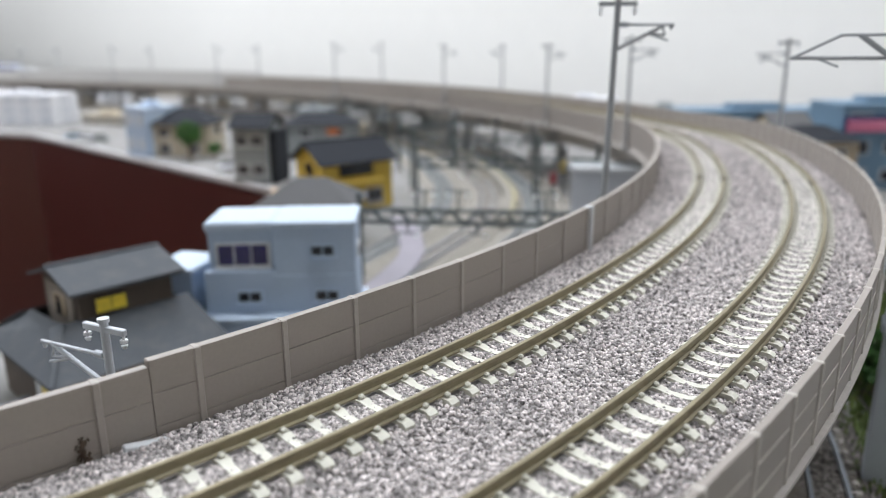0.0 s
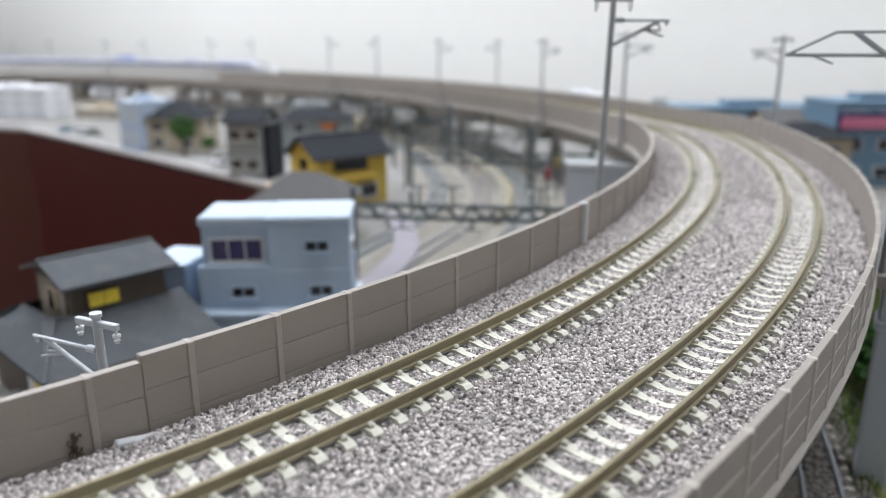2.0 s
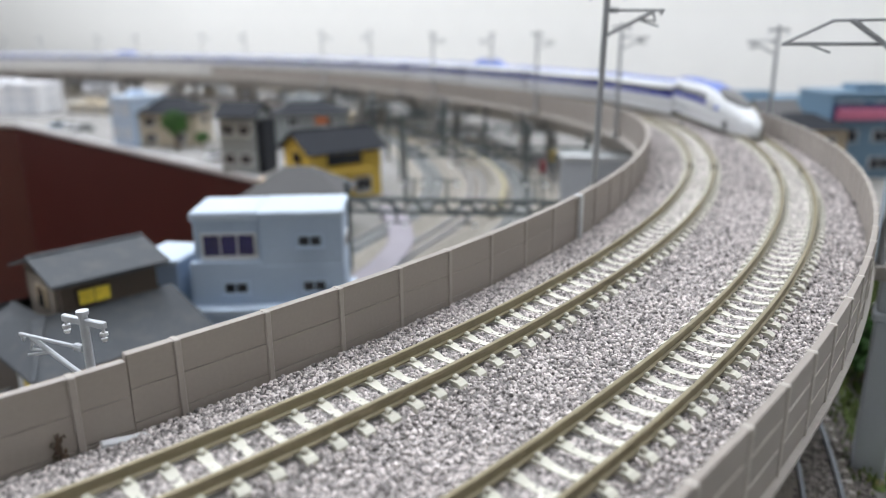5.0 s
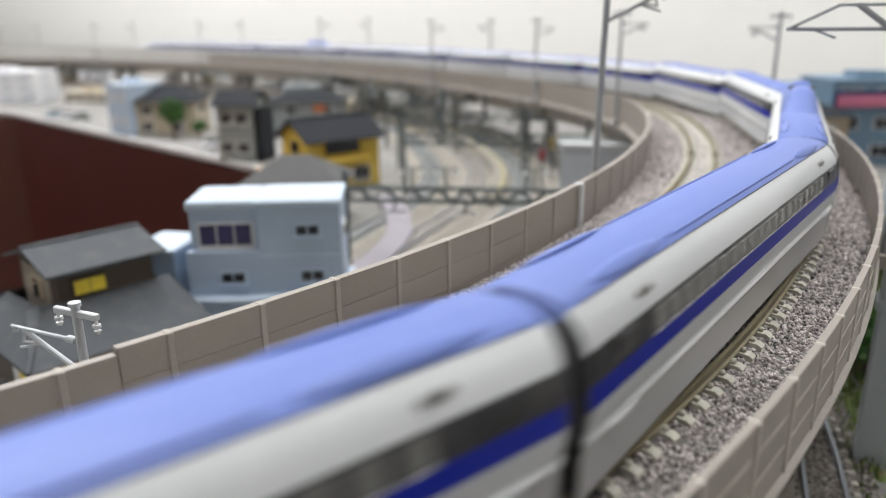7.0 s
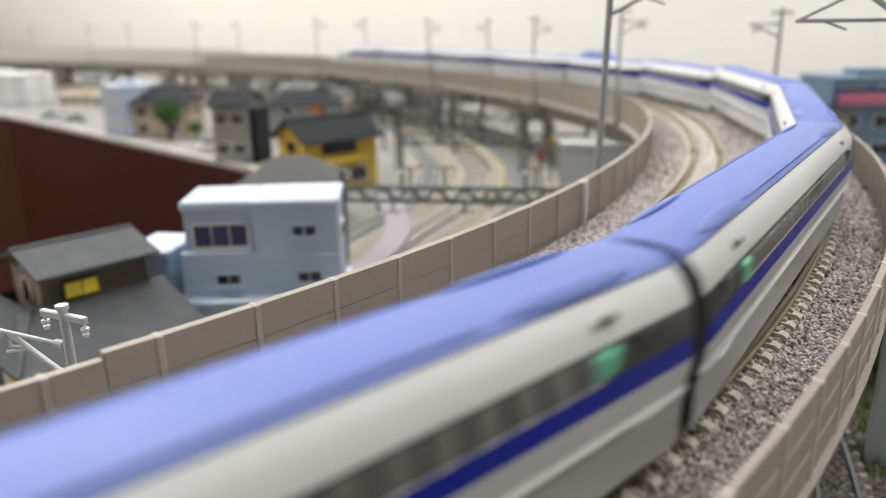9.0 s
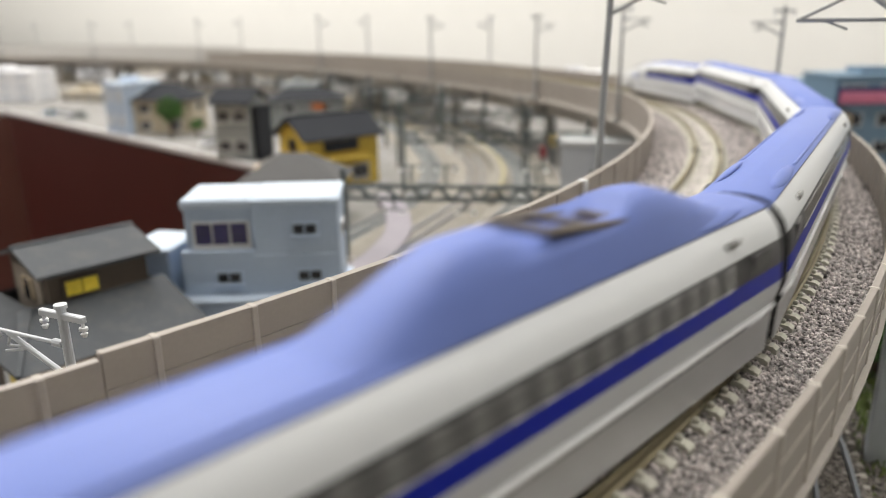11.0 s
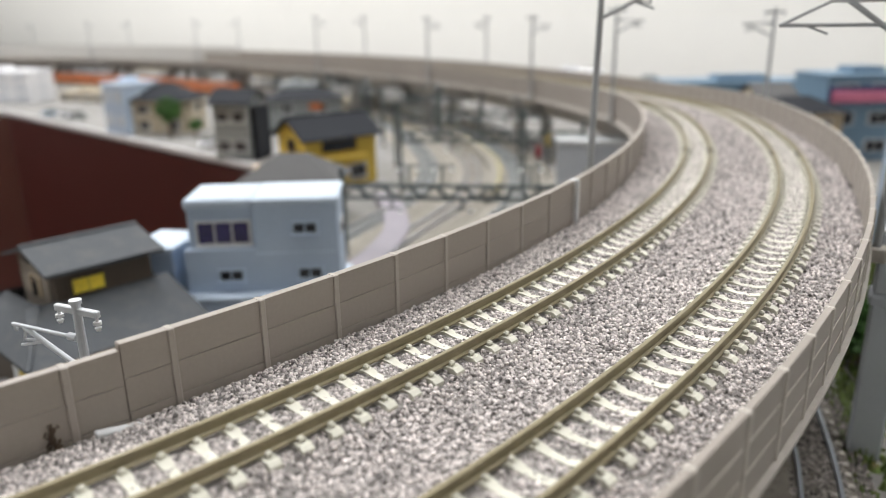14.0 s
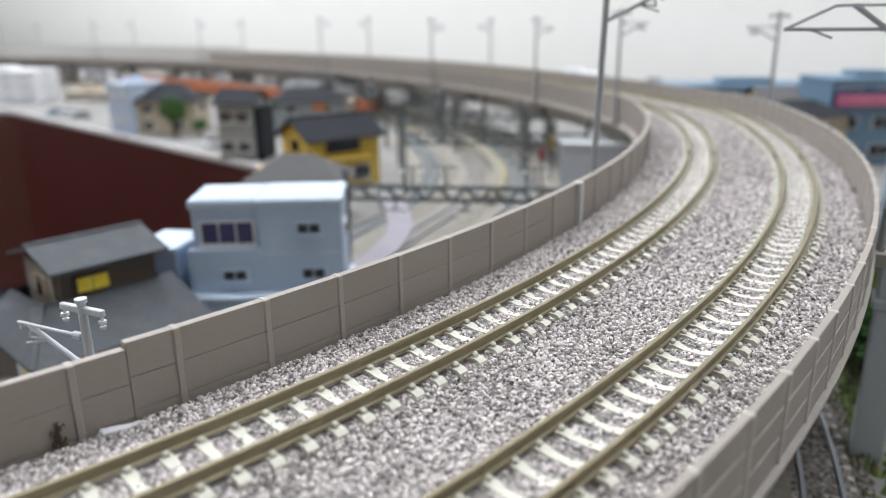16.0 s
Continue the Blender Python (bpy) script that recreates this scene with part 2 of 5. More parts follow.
PIT = [(0.031, 0.296), (-0.62, 0.232), (-1.5, -0.25), (-1.5, -1.3), (-0.2, -1.3), (0.20, -0.20), (0.258, 0.054), (0.296, 0.112), (0.300, 0.170), (0.216, 0.232)]


def build_table():
    bm = bmesh.new()
    outer = [(XW + 0.05, YS + 0.05), (1.6, YS + 0.05), (1.6, YN - 0.1), (XW + 0.05, YN - 0.1)]
    edges = []
    for loop in (outer, PIT):
        vs = [bm.verts.new((x, y, 0)) for x, y in loop]
        edges += [bm.edges.new((vs[i], vs[(i + 1) % len(vs)])) for i in range(len(vs))]
    bmesh.ops.triangle_fill(bm, use_beauty=True, use_dissolve=False, edges=edges)
    for f in list(bm.faces):
        if f.normal.z < 0:
            f.normal_flip()
    tagged(part("ground", bm, M_GROUND), "grey sandy model railway layout ground on a table", "ground", kind="structure")
    for i in range(len(PIT)):
        (x0, y0), (x1, y1) = PIT[i], PIT[(i + 1) % len(PIT)]
        far = i in (0, 1, 2)
        bm = bmesh.new()
        bar(bm, (x0, y0, -0.33), (x1, y1, -0.33), 0.006, 0.65)
        p = tagged(part("fascia", bm, M_MAROON if far else M_WOOD), "dark maroon vertical side panel of the layout table" if far else "light wooden side panel of the layout table", "table panel", kind="structure")
        bm = bmesh.new()
        bar(bm, (x0, y0, 0.0), (x1, y1, 0.0), 0.006, 0.005)
        tagged(part("table_rim", bm, M_RIM if far else M_WOOD), "white rim along the table's edge" if far else "light wooden rim along the table's edge", "table rim", kind="structure")


# ---- viaduct ----
W_IN, W_OUT = -0.0553, 0.0180      # the inside faces of the two parapets
TOP, BALB = 0.0067, -0.0062


def build_deck():
    v = empty("viaduct", pose(0, 0, 0), "grey-beige double-track model viaduct with parapets", "viaduct", kind="structure")
    part("deck", sweep([(W_IN - 0.0035, -0.0125), (W_OUT - 0.004, -0.0125), (W_OUT + 0.0016, -0.0084), (W_OUT + 0.0016, -0.0077), (W_OUT + 0.0021, -0.0076), (W_OUT + 0.0021, -0.0069), (W_OUT, -0.0069), (W_OUT, -0.009), (W_IN - 0.0022, -0.009), (W_IN - 0.0022, -0.0105), (W_IN - 0.0035, -0.0105)], -3.0, 5.0, 0.012), M_DECK, v)
    part("girder", sweep([(W_IN + 0.008, -0.0125), (W_OUT - 0.008, -0.0125), (W_OUT - 0.014, -0.027), (W_IN + 0.014, -0.027)], -3.0, 5.0, 0.02), M_DECK, v)
    s = -2.85
    while s < 4.9:
        x, y, a = at(s, (W_IN + W_OUT) / 2)
        bm = bmesh.new()
        m = pose(x, y, -sag(s), 0, 0, math.degrees(a))
        box(bm, -0.006, 0.006, -0.028, 0.028, Z0 - 0.034, Z0 - 0.0269, 0.001, m)
        for o in (-0.016, 0.016):
            rod(bm, m @ Vector((0, o, sag(s))), m @ Vector((0, o, Z0 - 0.033)), 0.006, 16)
        part("pier", bm, M_DECK, v)
        s += 0.19
    # ballast bed
    prof = [(W_IN, BALB)]
    for c in (IN, 0.0):
        prof += [(c - 0.011, -0.0042), (c - 0.0045, -0.0027), (c + 0.0045, -0.0027), (c + 0.011, -0.0042)]
    prof += [(W_OUT - 0.00005, -0.0050), (W_OUT - 0.00005, -0.0089), (W_IN, -0.0089)]
    part("ballast_bed", sweep(prof, -3.0, 5.0, 0.01), M_BALLAST, v)
    return v


def bed_height(o):
    if o < IN - 0.011:
        return BALB + (-0.0042 - BALB) * (o - W_IN) / (IN - 0.011 - W_IN)
    if o > 0.011:
        return -0.0042 - 0.0008 * (o - 0.011) / (W_OUT - 0.011)
    d = min(abs(o - IN), abs(o))
    return -0.0027 if d < 0.0045 else -0.0027 - 0.0015 * min(1, (d - 0.0045) / 0.0065)


def build_stones():
    """Loose stones: small crushed lumps, finer and thicker near the track's tight curve."""
    rng = np.random.default_rng(4)
    eight = (np.array([(1, 0, 0), (-1, 0, 0), (0, 1, 0), (0, -1, 0), (0, 0, 1), (0, 0, -1)], float),
             np.array([(0, 2, 4), (2, 1, 4), (1, 3, 4), (3, 0, 4), (2, 0, 5), (1, 2, 5), (3, 1, 5), (0, 3, 5)]))
    bm = bmesh.new()
    bmesh.ops.create_icosphere(bm, subdivisions=1, radius=1.0)
    bm.verts.ensure_lookup_table()
    twenty = (np.array([tuple(v.co) for v in bm.verts]), np.array([[v.index for v in f.verts] for f in bm.faces]))
    bm.free()
    verts, faces, k = [], [], 0
    for s0, s1, count, size, (base, tri) in ((-0.06, 0.14, 62000, 0.00036, twenty), (0.14, 0.26, 28000, 0.00041, twenty), (0.26, 0.5, 26000, 0.00058, eight), (0.5, 0.85, 12000, 0.0009, eight)):
        ss, oo = rng.uniform(s0, s1, count), rng.uniform(W_IN + 0.0003, W_OUT - 0.0003, count)
        for s, o in zip(ss, oo):
            d = min(abs(o - IN), abs(o))
            if 0.0038 < d < 0.0056:
                continue
            along = abs((s + 0.10 + 0.0026) % 0.0052 - 0.0026)
            if d < 0.0074 and along < 0.0010 and rng.random() < 0.8:
                continue
            x, y, _ = at(float(s), float(o))
            sz = size * rng.uniform(0.65, 1.35)
            q = Euler(rng.uniform(0, 6.3, 3)).to_matrix()
            p = (base * rng.uniform(0.75, 1.15, (len(base), 1)) * sz * rng.uniform(0.75, 1.15, 3)) @ np.array(q)
            lift = bed_height(float(o)) + rng.uniform(-0.15, 0.7) * sz
            if d < 0.0075:
                lift = min(lift, -0.0027)
            verts.append(p + np.array((x, y, Z0 + lift - sag(float(s)))))
            faces.append(tri + k)
            k += len(base)
    me = bpy.data.meshes.new("ballast_stones")
    v, f = np.concatenate(verts), np.concatenate(faces)
    me.from_pydata(v.tolist(), [], f.tolist())
    me.materials.append(M_STONE)
    ob = new("ballast_stones", me)
    tagged(ob, "loose grey and mauve crushed stone ballast", "ballast", kind="stuff")


def build_track(off, label):
    t = empty("railway_track", pose(0, 0, 0), label, "railway track", "tracks on the viaduct", "structure")
    for g in (-0.0048, 0.0048):
        o = off + g
        prof = [(-0.00065, -0.0021), (0.00065, -0.0021), (0.00065, -0.0018), (0.0002, -0.0016), (0.0002, -0.0007), (0.00038, -0.0005), (0.00038, -0.0001), (0.0003, 0.0), (-0.0003, 0.0), (-0.00038, -0.0001), (-0.00038, -0.0005), (-0.0002, -0.0007), (-0.0002, -0.0016), (-0.00065, -0.0018)]
        part("rail", sweep(prof, -3.0, 5.0, 0.008, o), M_RAIL, t, "olive-brown tarnished metal rail")
        for sj in (0.308,):
            x, y, a = at(sj, o)
            part("rail_joiner", boxed(-0.003, 0.003, -0.0011, 0.0011, Z0 - 0.0021, Z0 - 0.0006, 0.0002, pose(x, y, 0, 0, 0, math.degrees(a))), M_JOINER, t)
    # one concrete-style sleeper: dipped in the middle, with rail chairs
    bm = bmesh.new()
    xs = [(-0.0077, -0.00265, 0.00095), (-0.0070, -0.0022, 0.00095), (-0.0030, -0.0021, 0.00095), (-0.0015, -0.0025, 0.00075), (0.0015, -0.0025, 0.00075), (0.0030, -0.0021, 0.00095), (0.0070, -0.0022, 0.00095), (0.0077, -0.00265, 0.00095)]
    rows = [[bm.verts.new(c) for c in ((x, -w - 0.0002, -0.0042), (x, -w, z), (x, w, z), (x, w + 0.0002, -0.0042))] for x, z, w in [(x, z, w) for x, z, w in xs]]
    for a, b in zip(rows, rows[1:]):
        for j in range(4):
            bm.faces.new((a[j], a[(j + 1) % 4], b[(j + 1) % 4], b[j]))
    bm.faces.new(rows[0]), bm.faces.new(rows[-1][::-1])
    for g in (-0.0048, 0.0048):
        for e in (-1, 1):
            c = g + e * 0.00110
            box(bm, c - 0.00045, c + 0.00045, -0.0005, 0.0005, -0.0022, -0.00135, 0.00025)
    src = part("sleeper", bm, M_SLEEPER, t)
    s, first = -0.10, True
    far = []
    while s < 1.6:
        x, y, a = at(s, off)
        m = pose(x, y, Z0 - sag(s), 0, 0, math.degrees(a) - 90)
        if s < 0.66:
            if first:
                src.matrix_basis, first = m, False
            else:
                share("sleeper", src.data, m, t)
        else:
            far.append(m)
        s += 0.0052
    bm = bmesh.new()
    for m in far:
        box(bm, -0.0075, 0.0075, -0.0009, 0.0009, -0.004, -0.0022, 0, m)
    tagged(part("sleepers_beyond", bm, M_SLEEPER, t), kind="stuff")


def panel_mesh(width, height, thick):
    """A parapet panel of three boards with hairline joints."""
    bm = bmesh.new()
    box(bm, 0, width, -thick / 2 + 0.00022, thick / 2 - 0.00022, 0, height - 0.0002)
    g = 0.00006
    for i in range(3):
        a, b = height * i / 3 + g, height * (i + 1) / 3 - (g if i < 2 else 0)
        box(bm, 0.0001, width - 0.0001, -thick / 2, thick / 2, a, b, 0.00006)
    return bm


def bead_mesh(width, height, thick):
    """Two thin mouldings along the outside of a panel, broken off before its ends."""
    bm = bmesh.new()
    for i in (1, 2):
        z = height * i / 3
        box(bm, width * 0.06, width * 0.93, -thick / 2 - 0.00012, -thick / 2 + 0.0001, z - 0.00008, z + 0.00008)
    return bm


def data_of(name, bm, material):
    me = bpy.data.meshes.new(name)
    bmesh.ops.recalc_face_normals(bm, faces=bm.faces)
    bm.to_mesh(me)
    bm.free()
    me.materials.append(material)
    return me


def build_parapet(name, off, posts, base, tall, label, joint=None, drop=0.0, beads=False):
    """A parapet as panels between posts, then a plain pale stretch; joint: where one section butts on a lower one."""
    w = empty(name, pose(0, 0, 0), label, "parapet wall", kind="structure")
    th = 0.0011 if beads else 0.0016
    half = 0.00040 if beads else 0.00058
    pdata = data_of("wall_post", boxed(-half, half, -th / 2 - 0.0003, th / 2 + 0.0003, 0, tall + 0.0001, 0.00018), M_WALLGLINT if beads else M_WALLPOST_LIT)
    made, mouldings = {}, {}
    for i, s in enumerate(posts):
        x, y, a = at(s, off)
        low = joint is not None and s < joint - 0.0001
        zb = Z0 + base - sag(s) - (drop if low else 0)
        if joint is None or abs(s - joint) > 0.0001:
            share("wall_post", pdata, pose(x, y, zb, 0, 0, math.degrees(a)), w)
        if i + 1 < len(posts):
            x2, y2, _ = at(posts[i + 1], off)
            d = math.hypot(x2 - x, y2 - y)
            key = round(d, 4)
            if key not in made:
                made[key] = data_of("wall_panel", panel_mesh(d, tall, th), M_WALL)
                # the pale colour paints the light along these ribs
                mouldings[key] = data_of("panel_moulding", bead_mesh(d, tall, th), M_WALLGLINT)
            m = pose(x, y, zb, 0, 0, math.degrees(math.atan2(y2 - y, x2 - x)))
            share("wall_panel", made[key], m, w)
            if beads and s < 0.5:
                share("panel_moulding", mouldings[key], m, w)
    pale = [(off - 0.0009, base), (off + 0.0009, base), (off + 0.0009, TOP + 0.006), (off - 0.0009, TOP + 0.006)]
    part("pale_fence", sweep(pale, posts[-1], 5.0, 0.03), M_WALLPALE, w, "pale grey plain parapet stretch")
    dull = [(off - 0.0008, base), (off + 0.0008, base), (off + 0.0008, TOP), (off - 0.0008, TOP)]
    part("plain_fence", sweep(dull, -3.0, posts[0] - 0.0008, 0.02), M_WALL, w)
    return w


def post_line(fixed, start, step, end):
    s, out = fixed[-1], list(fixed)
    while s + step < end:
        s += step
        out.append(s)
    b = [fixed[0] - step * i for i in range(1, 12)]
    return [x for x in b[::-1]] + out


build_room()
build_table()
viaduct = build_deck()
build_track(IN, "olive-railed model track with cream sleepers, inner line")
build_track(0.0, "olive-railed model track with cream sleepers, outer line")
build_parapet("parapet_inner", W_IN - 0.0008, post_line([0.0248, 0.0333, 0.0419, 0.0596, 0.0772, 0.0947, 0.1122], 0, 0.0179, 1.575), -0.0100, 0.0167, "taupe plastic parapet of boarded panels, inner side", 0.0333, 0.0010)
build_parapet("parapet_outer", W_OUT + 0.0006, post_line([0.0618, 0.0765, 0.0899, 0.1030, 0.1157, 0.1301], 0, 0.0141, 1.575), -0.0069, 0.0136, "taupe plastic parapet of boarded panels, outer side", beads=True)
build_stones()


# ---- catenary poles ----
def catenary_pole(base, heading, height, arm, tilt=0.0, z=0.0, material=None, label="grey plastic catenary pole with a bracket arm", reach=0.017, thick=0.0011):
    """A round mast with a cross-arm, insulators and a triangular bracket; heading: degrees towards which the bracket points."""
    material = material or M_POLE
    t = empty("catenary_pole", pose(base[0], base[1], z, 0, tilt, heading), label, "catenary pole", "catenary poles")
    part("mast", rod(rod(bmesh.new(), (0, 0, 0), (0, 0, height), thick, 14, thick * 0.8), (0, 0, height), (0, 0, height + 0.0008), thick * 1.1, 14), material, t, smooth=False)
    part("foot_plate", boxed(-0.0025, 0.0025, -0.0025, 0.0025, 0, 0.002, 0.0004), material, t)
    bm = bmesh.new()
    box(bm, -0.0058, 0.0058, -0.0006, 0.0006, height - 0.0022, height - 0.0008, 0.0002)
    part("cross_arm", bm, material, t)
    for e in (-1, 1):
        bm = bmesh.new()
        rod(bm, (e * 0.0052, 0, height - 0.0022), (e * 0.0052, 0, height - 0.0040), 0.0003, 8)
        rod(bm, (e * 0.0052, 0, height - 0.0030), (e * 0.0052, 0, height - 0.0036), 0.0008, 10)
        rod(bm, (e * 0.0052, 0, height - 0.0042), (e * 0.0052, 0, height - 0.0049), 0.0007, 10, 0.0004)
        part("insulator", bm, M_INSUL, t)
    hi, lo = height - 0.0075, height - 0.0150
    if arm:
        part("top_tube", rod(rod(bmesh.new(), (0, 0, hi), (reach, 0, hi), 0.0004, 8), (0.0012, 0, hi), (0.0035, 0, hi), 0.0008, 10), material, t)
        part("diagonal_tube", rod(bmesh.new(), (0, 0, lo), (reach * 0.83, 0, hi - 0.0002), 0.00055, 8), material, t)
        bm = bmesh.new()
        rod(bm, (reach * 0.55, 0, lo + 0.0052), (reach * 0.86, 0, lo + 0.0045), 0.0003, 6)
        rod(bm, (reach * 0.80, 0, hi - 0.0002), (reach * 0.86, 0, lo + 0.0045), 0.0003, 6)
        rod(bm, (reach * 0.58, 0, lo + 0.0048), (reach * 0.92, 0, lo + 0.0030), 0.0003, 6)
        part("registration_arm", bm, material, t)
        part("wire_clamp", boxed(reach - 0.0012, reach - 0.0004, -0.0003, 0.0003, hi - 0.0014, hi, 0.0001), material, t)
    return t


def wall_pole(s, inner, height, arm=True, tilt=0.0, reach=0.017):
    o = (W_IN - 0.0040) if inner else (W_OUT + 0.0040)
    x, y, a = at(s, o)
    # a bracket on the parapet's outside carries the mast
    h = math.degrees(a) - 90 + (0 if inner else 180)
    t = catenary_pole((x, y), h, height + 0.0105, arm, tilt, Z0 - 0.0105 - sag(s), label="grey plastic catenary pole fixed to the viaduct parapet", reach=reach)
    part("bracket", boxed(-0.0016, 0.0022, -0.0022, 0.0022, -0.001, 0.004, 0.0004), M_DECK, t)
    return t


def build_poles():
    wall_pole(0.2125, True, 0.0655, tilt=1.2)
    wall_pole(0.487, True, 0.0580)
    wall_pole(0.452, False, 0.0545)
    for s in (0.691, 0.910, 1.203, 1.582, 1.936, 2.241):
        wall_pole(s, True, 0.0580 if s < 1.1 else 0.062)
    for s in (0.915, 1.204, 1.571, 1.918, 2.222):
        wall_pole(s, False, 0.0575 if s < 1.1 else 0.062)
    # the truss-like bracket of a mast beyond the outer parapet
    x, y, a = at(0.205, W_OUT + 0.0035)
    t = empty("catenary_pole", pose(x, y, Z0 - 0.0105, 0, 0, math.degrees(a) + 90), "grey catenary pole with a wide trapezoid bracket", "catenary pole", "catenary poles")
    part("mast", rod(bmesh.new(), (0, 0, 0), (0, 0, 0.072), 0.0011, 14, 0.0009), M_POLE, t)
    part("foot_plate", boxed(-0.0025, 0.0025, -0.0025, 0.0025, -0.001, 0.003, 0.0004), M_DECK, t)
    lo, hi = 0.0588, 0.0645
    part("lower_tube", rod(bmesh.new(), (0, 0, lo), (0.030, 0, lo), 0.0005, 8), M_POLE, t)
    part("upper_tube", rod(bmesh.new(), (0, 0, hi), (0.019, 0, hi), 0.0004, 8), M_POLE, t)
    part("end_tube", rod(bmesh.new(), (0.0186, 0, hi), (0.0297, 0, lo), 0.0004, 8), M_POLE, t)
    part("diagonal_tube", rod(bmesh.new(), (0.0145, 0, hi), (0.0015, 0, lo - 0.004), 0.0007, 8), M_POLE, t)
    part("steady_arm", rod(bmesh.new(), (0.024, 0, lo), (0.0185, 0, lo - 0.0022), 0.0003, 6), M_POLE, t)
    # a mast of the lower line that reaches up behind the inner parapet
    catenary_pole((0.477, 0.035), 205, Z0 - 0.001, True, 0, 0.0, M_POLELIGHT, "light grey catenary pole of the lower line", 0.0200, 0.0011)


# ---- lower line: gantries, tracks ----
def gantry(a, b, h, cols=True, lamps=2, label="dark grey lattice catenary gantry over the lower tracks"):
    ax, ay = a
    bx, by = b
    length = math.hypot(bx - ax, by - ay)
    g = empty("gantry", pose(ax, ay, 0, 0, 0, math.degrees(math.atan2(by - ay, bx - ax))), label, "gantry", "gantries over the lower tracks")
    for x in (0, length):
        part("column", boxed(x - 0.0013, x + 0.0013, -0.0013, 0.0013, 0, h + 0.009, 0.0003), M_GIRDER, g)
        part("column_base", boxed(x - 0.003, x + 0.003, -0.003, 0.003, -0.0005, 0.003, 0.0005), M_DECK, g)
    for z in (h, h - 0.0068):
        for y in (-0.002, 0.002):
            part("chord", boxed(0, length, y - 0.0005, y + 0.0005, z - 0.0005, z + 0.0005), M_GIRDER, g)
    n = max(4, int(length / 0.0068))
    for i in range(n):
        x0, x1 = length * i / n, length * (i + 1) / n
        za, zb = (h, h - 0.0068) if i % 2 else (h - 0.0068, h)
        bm = bmesh.new()
        for y in (-0.002, 0.002):
            bar(bm, (x0, y, za), (x1, y, zb), 0.0009)
        part("brace", bm, M_GIRDER, g)
    for i in range(lamps):
        x = length * (i + 0.7) / (lamps + 0.4)
        bm = bmesh.new()
        rod(bm, (x, 0, h - 0.0068), (x, 0, h - 0.0125), 0.0006, 8)
        rod(bm, (x - 0.005, 0, h - 0.0125), (x + 0.005, 0, h - 0.0125), 0.0004, 6)
        part("drop_arm", bm, M_GIRDER, g)
        for e in (-0.0045, 0.0045):
            bm = bmesh.new()
            bmesh.ops.create_icosphere(bm, subdivisions=1, radius=0.0014, matrix=Matrix.Translation((x + e, 0, h - 0.0135)) @ Matrix.Diagonal((1, 1, 0.7, 1)))
            part("insulator", bm, M_INSUL, g)
    for x in (length * 0.28, length * 0.42, length * 0.78):
        bm = bmesh.new()
        rod(bm, (x, 0, h), (x, 0, h + 0.0105), 0.0006, 8)
        rod(bm, (x - 0.006, 0, h + 0.0105), (x + 0.006, 0, h + 0.0105), 0.0004, 6)
        part("feeder_post", bm, M_GIRDER, g)
        for e in (-0.005, 0.005):
            bm = bmesh.new()
            bmesh.ops.create_icosphere(bm, subdivisions=1, radius=0.0012, matrix=Matrix.Translation((x + e, 0, h + 0.0085)))
            part("insulator", bm, M_INSUL, g)
    return g


def smooth_line(points, n):
    """Points of a smooth curve through those given."""
    pts = [Vector(p) for p in points]
    pts = [pts[0] * 2 - pts[1]] + pts + [pts[-1] * 2 - pts[-2]]
    out = []
    for i in range(1, len(pts) - 2):
        a, b, c, d = pts[i - 1:i + 3]
        for k in range(n):
            t = k / n
            out.append(0.5 * ((2 * b) + (c - a) * t + (2 * a - 5 * b + 4 * c - d) * t * t + (3 * b - a - 3 * c + d) * t ** 3))
    return out + [pts[-2]]


def ribbon(line, profile):
    bm, rows = bmesh.new(), []
    for i, p in enumerate(line):
        d = (line[min(i + 1, len(line) - 1)] - line[max(i - 1, 0)]).normalized()
        rows.append([bm.verts.new((p.x + d.y * o, p.y - d.x * o, z)) for o, z in profile])
    k = len(profile)
    for a, b in zip(rows, rows[1:]):
        for j in range(k):
            bm.faces.new((a[j], a[(j + 1) % k], b[(j + 1) % k], b[j]))
    bm.faces.new(rows[0]), bm.faces.new(rows[-1][::-1])
    return bm


LOW = [(0.44, -0.10), (0.39, 0.12), (0.325, 0.255), (0.262, 0.362), (0.14, 0.47), (-0.12, 0.60), (-0.5, 0.72), (-1.0, 0.74)]


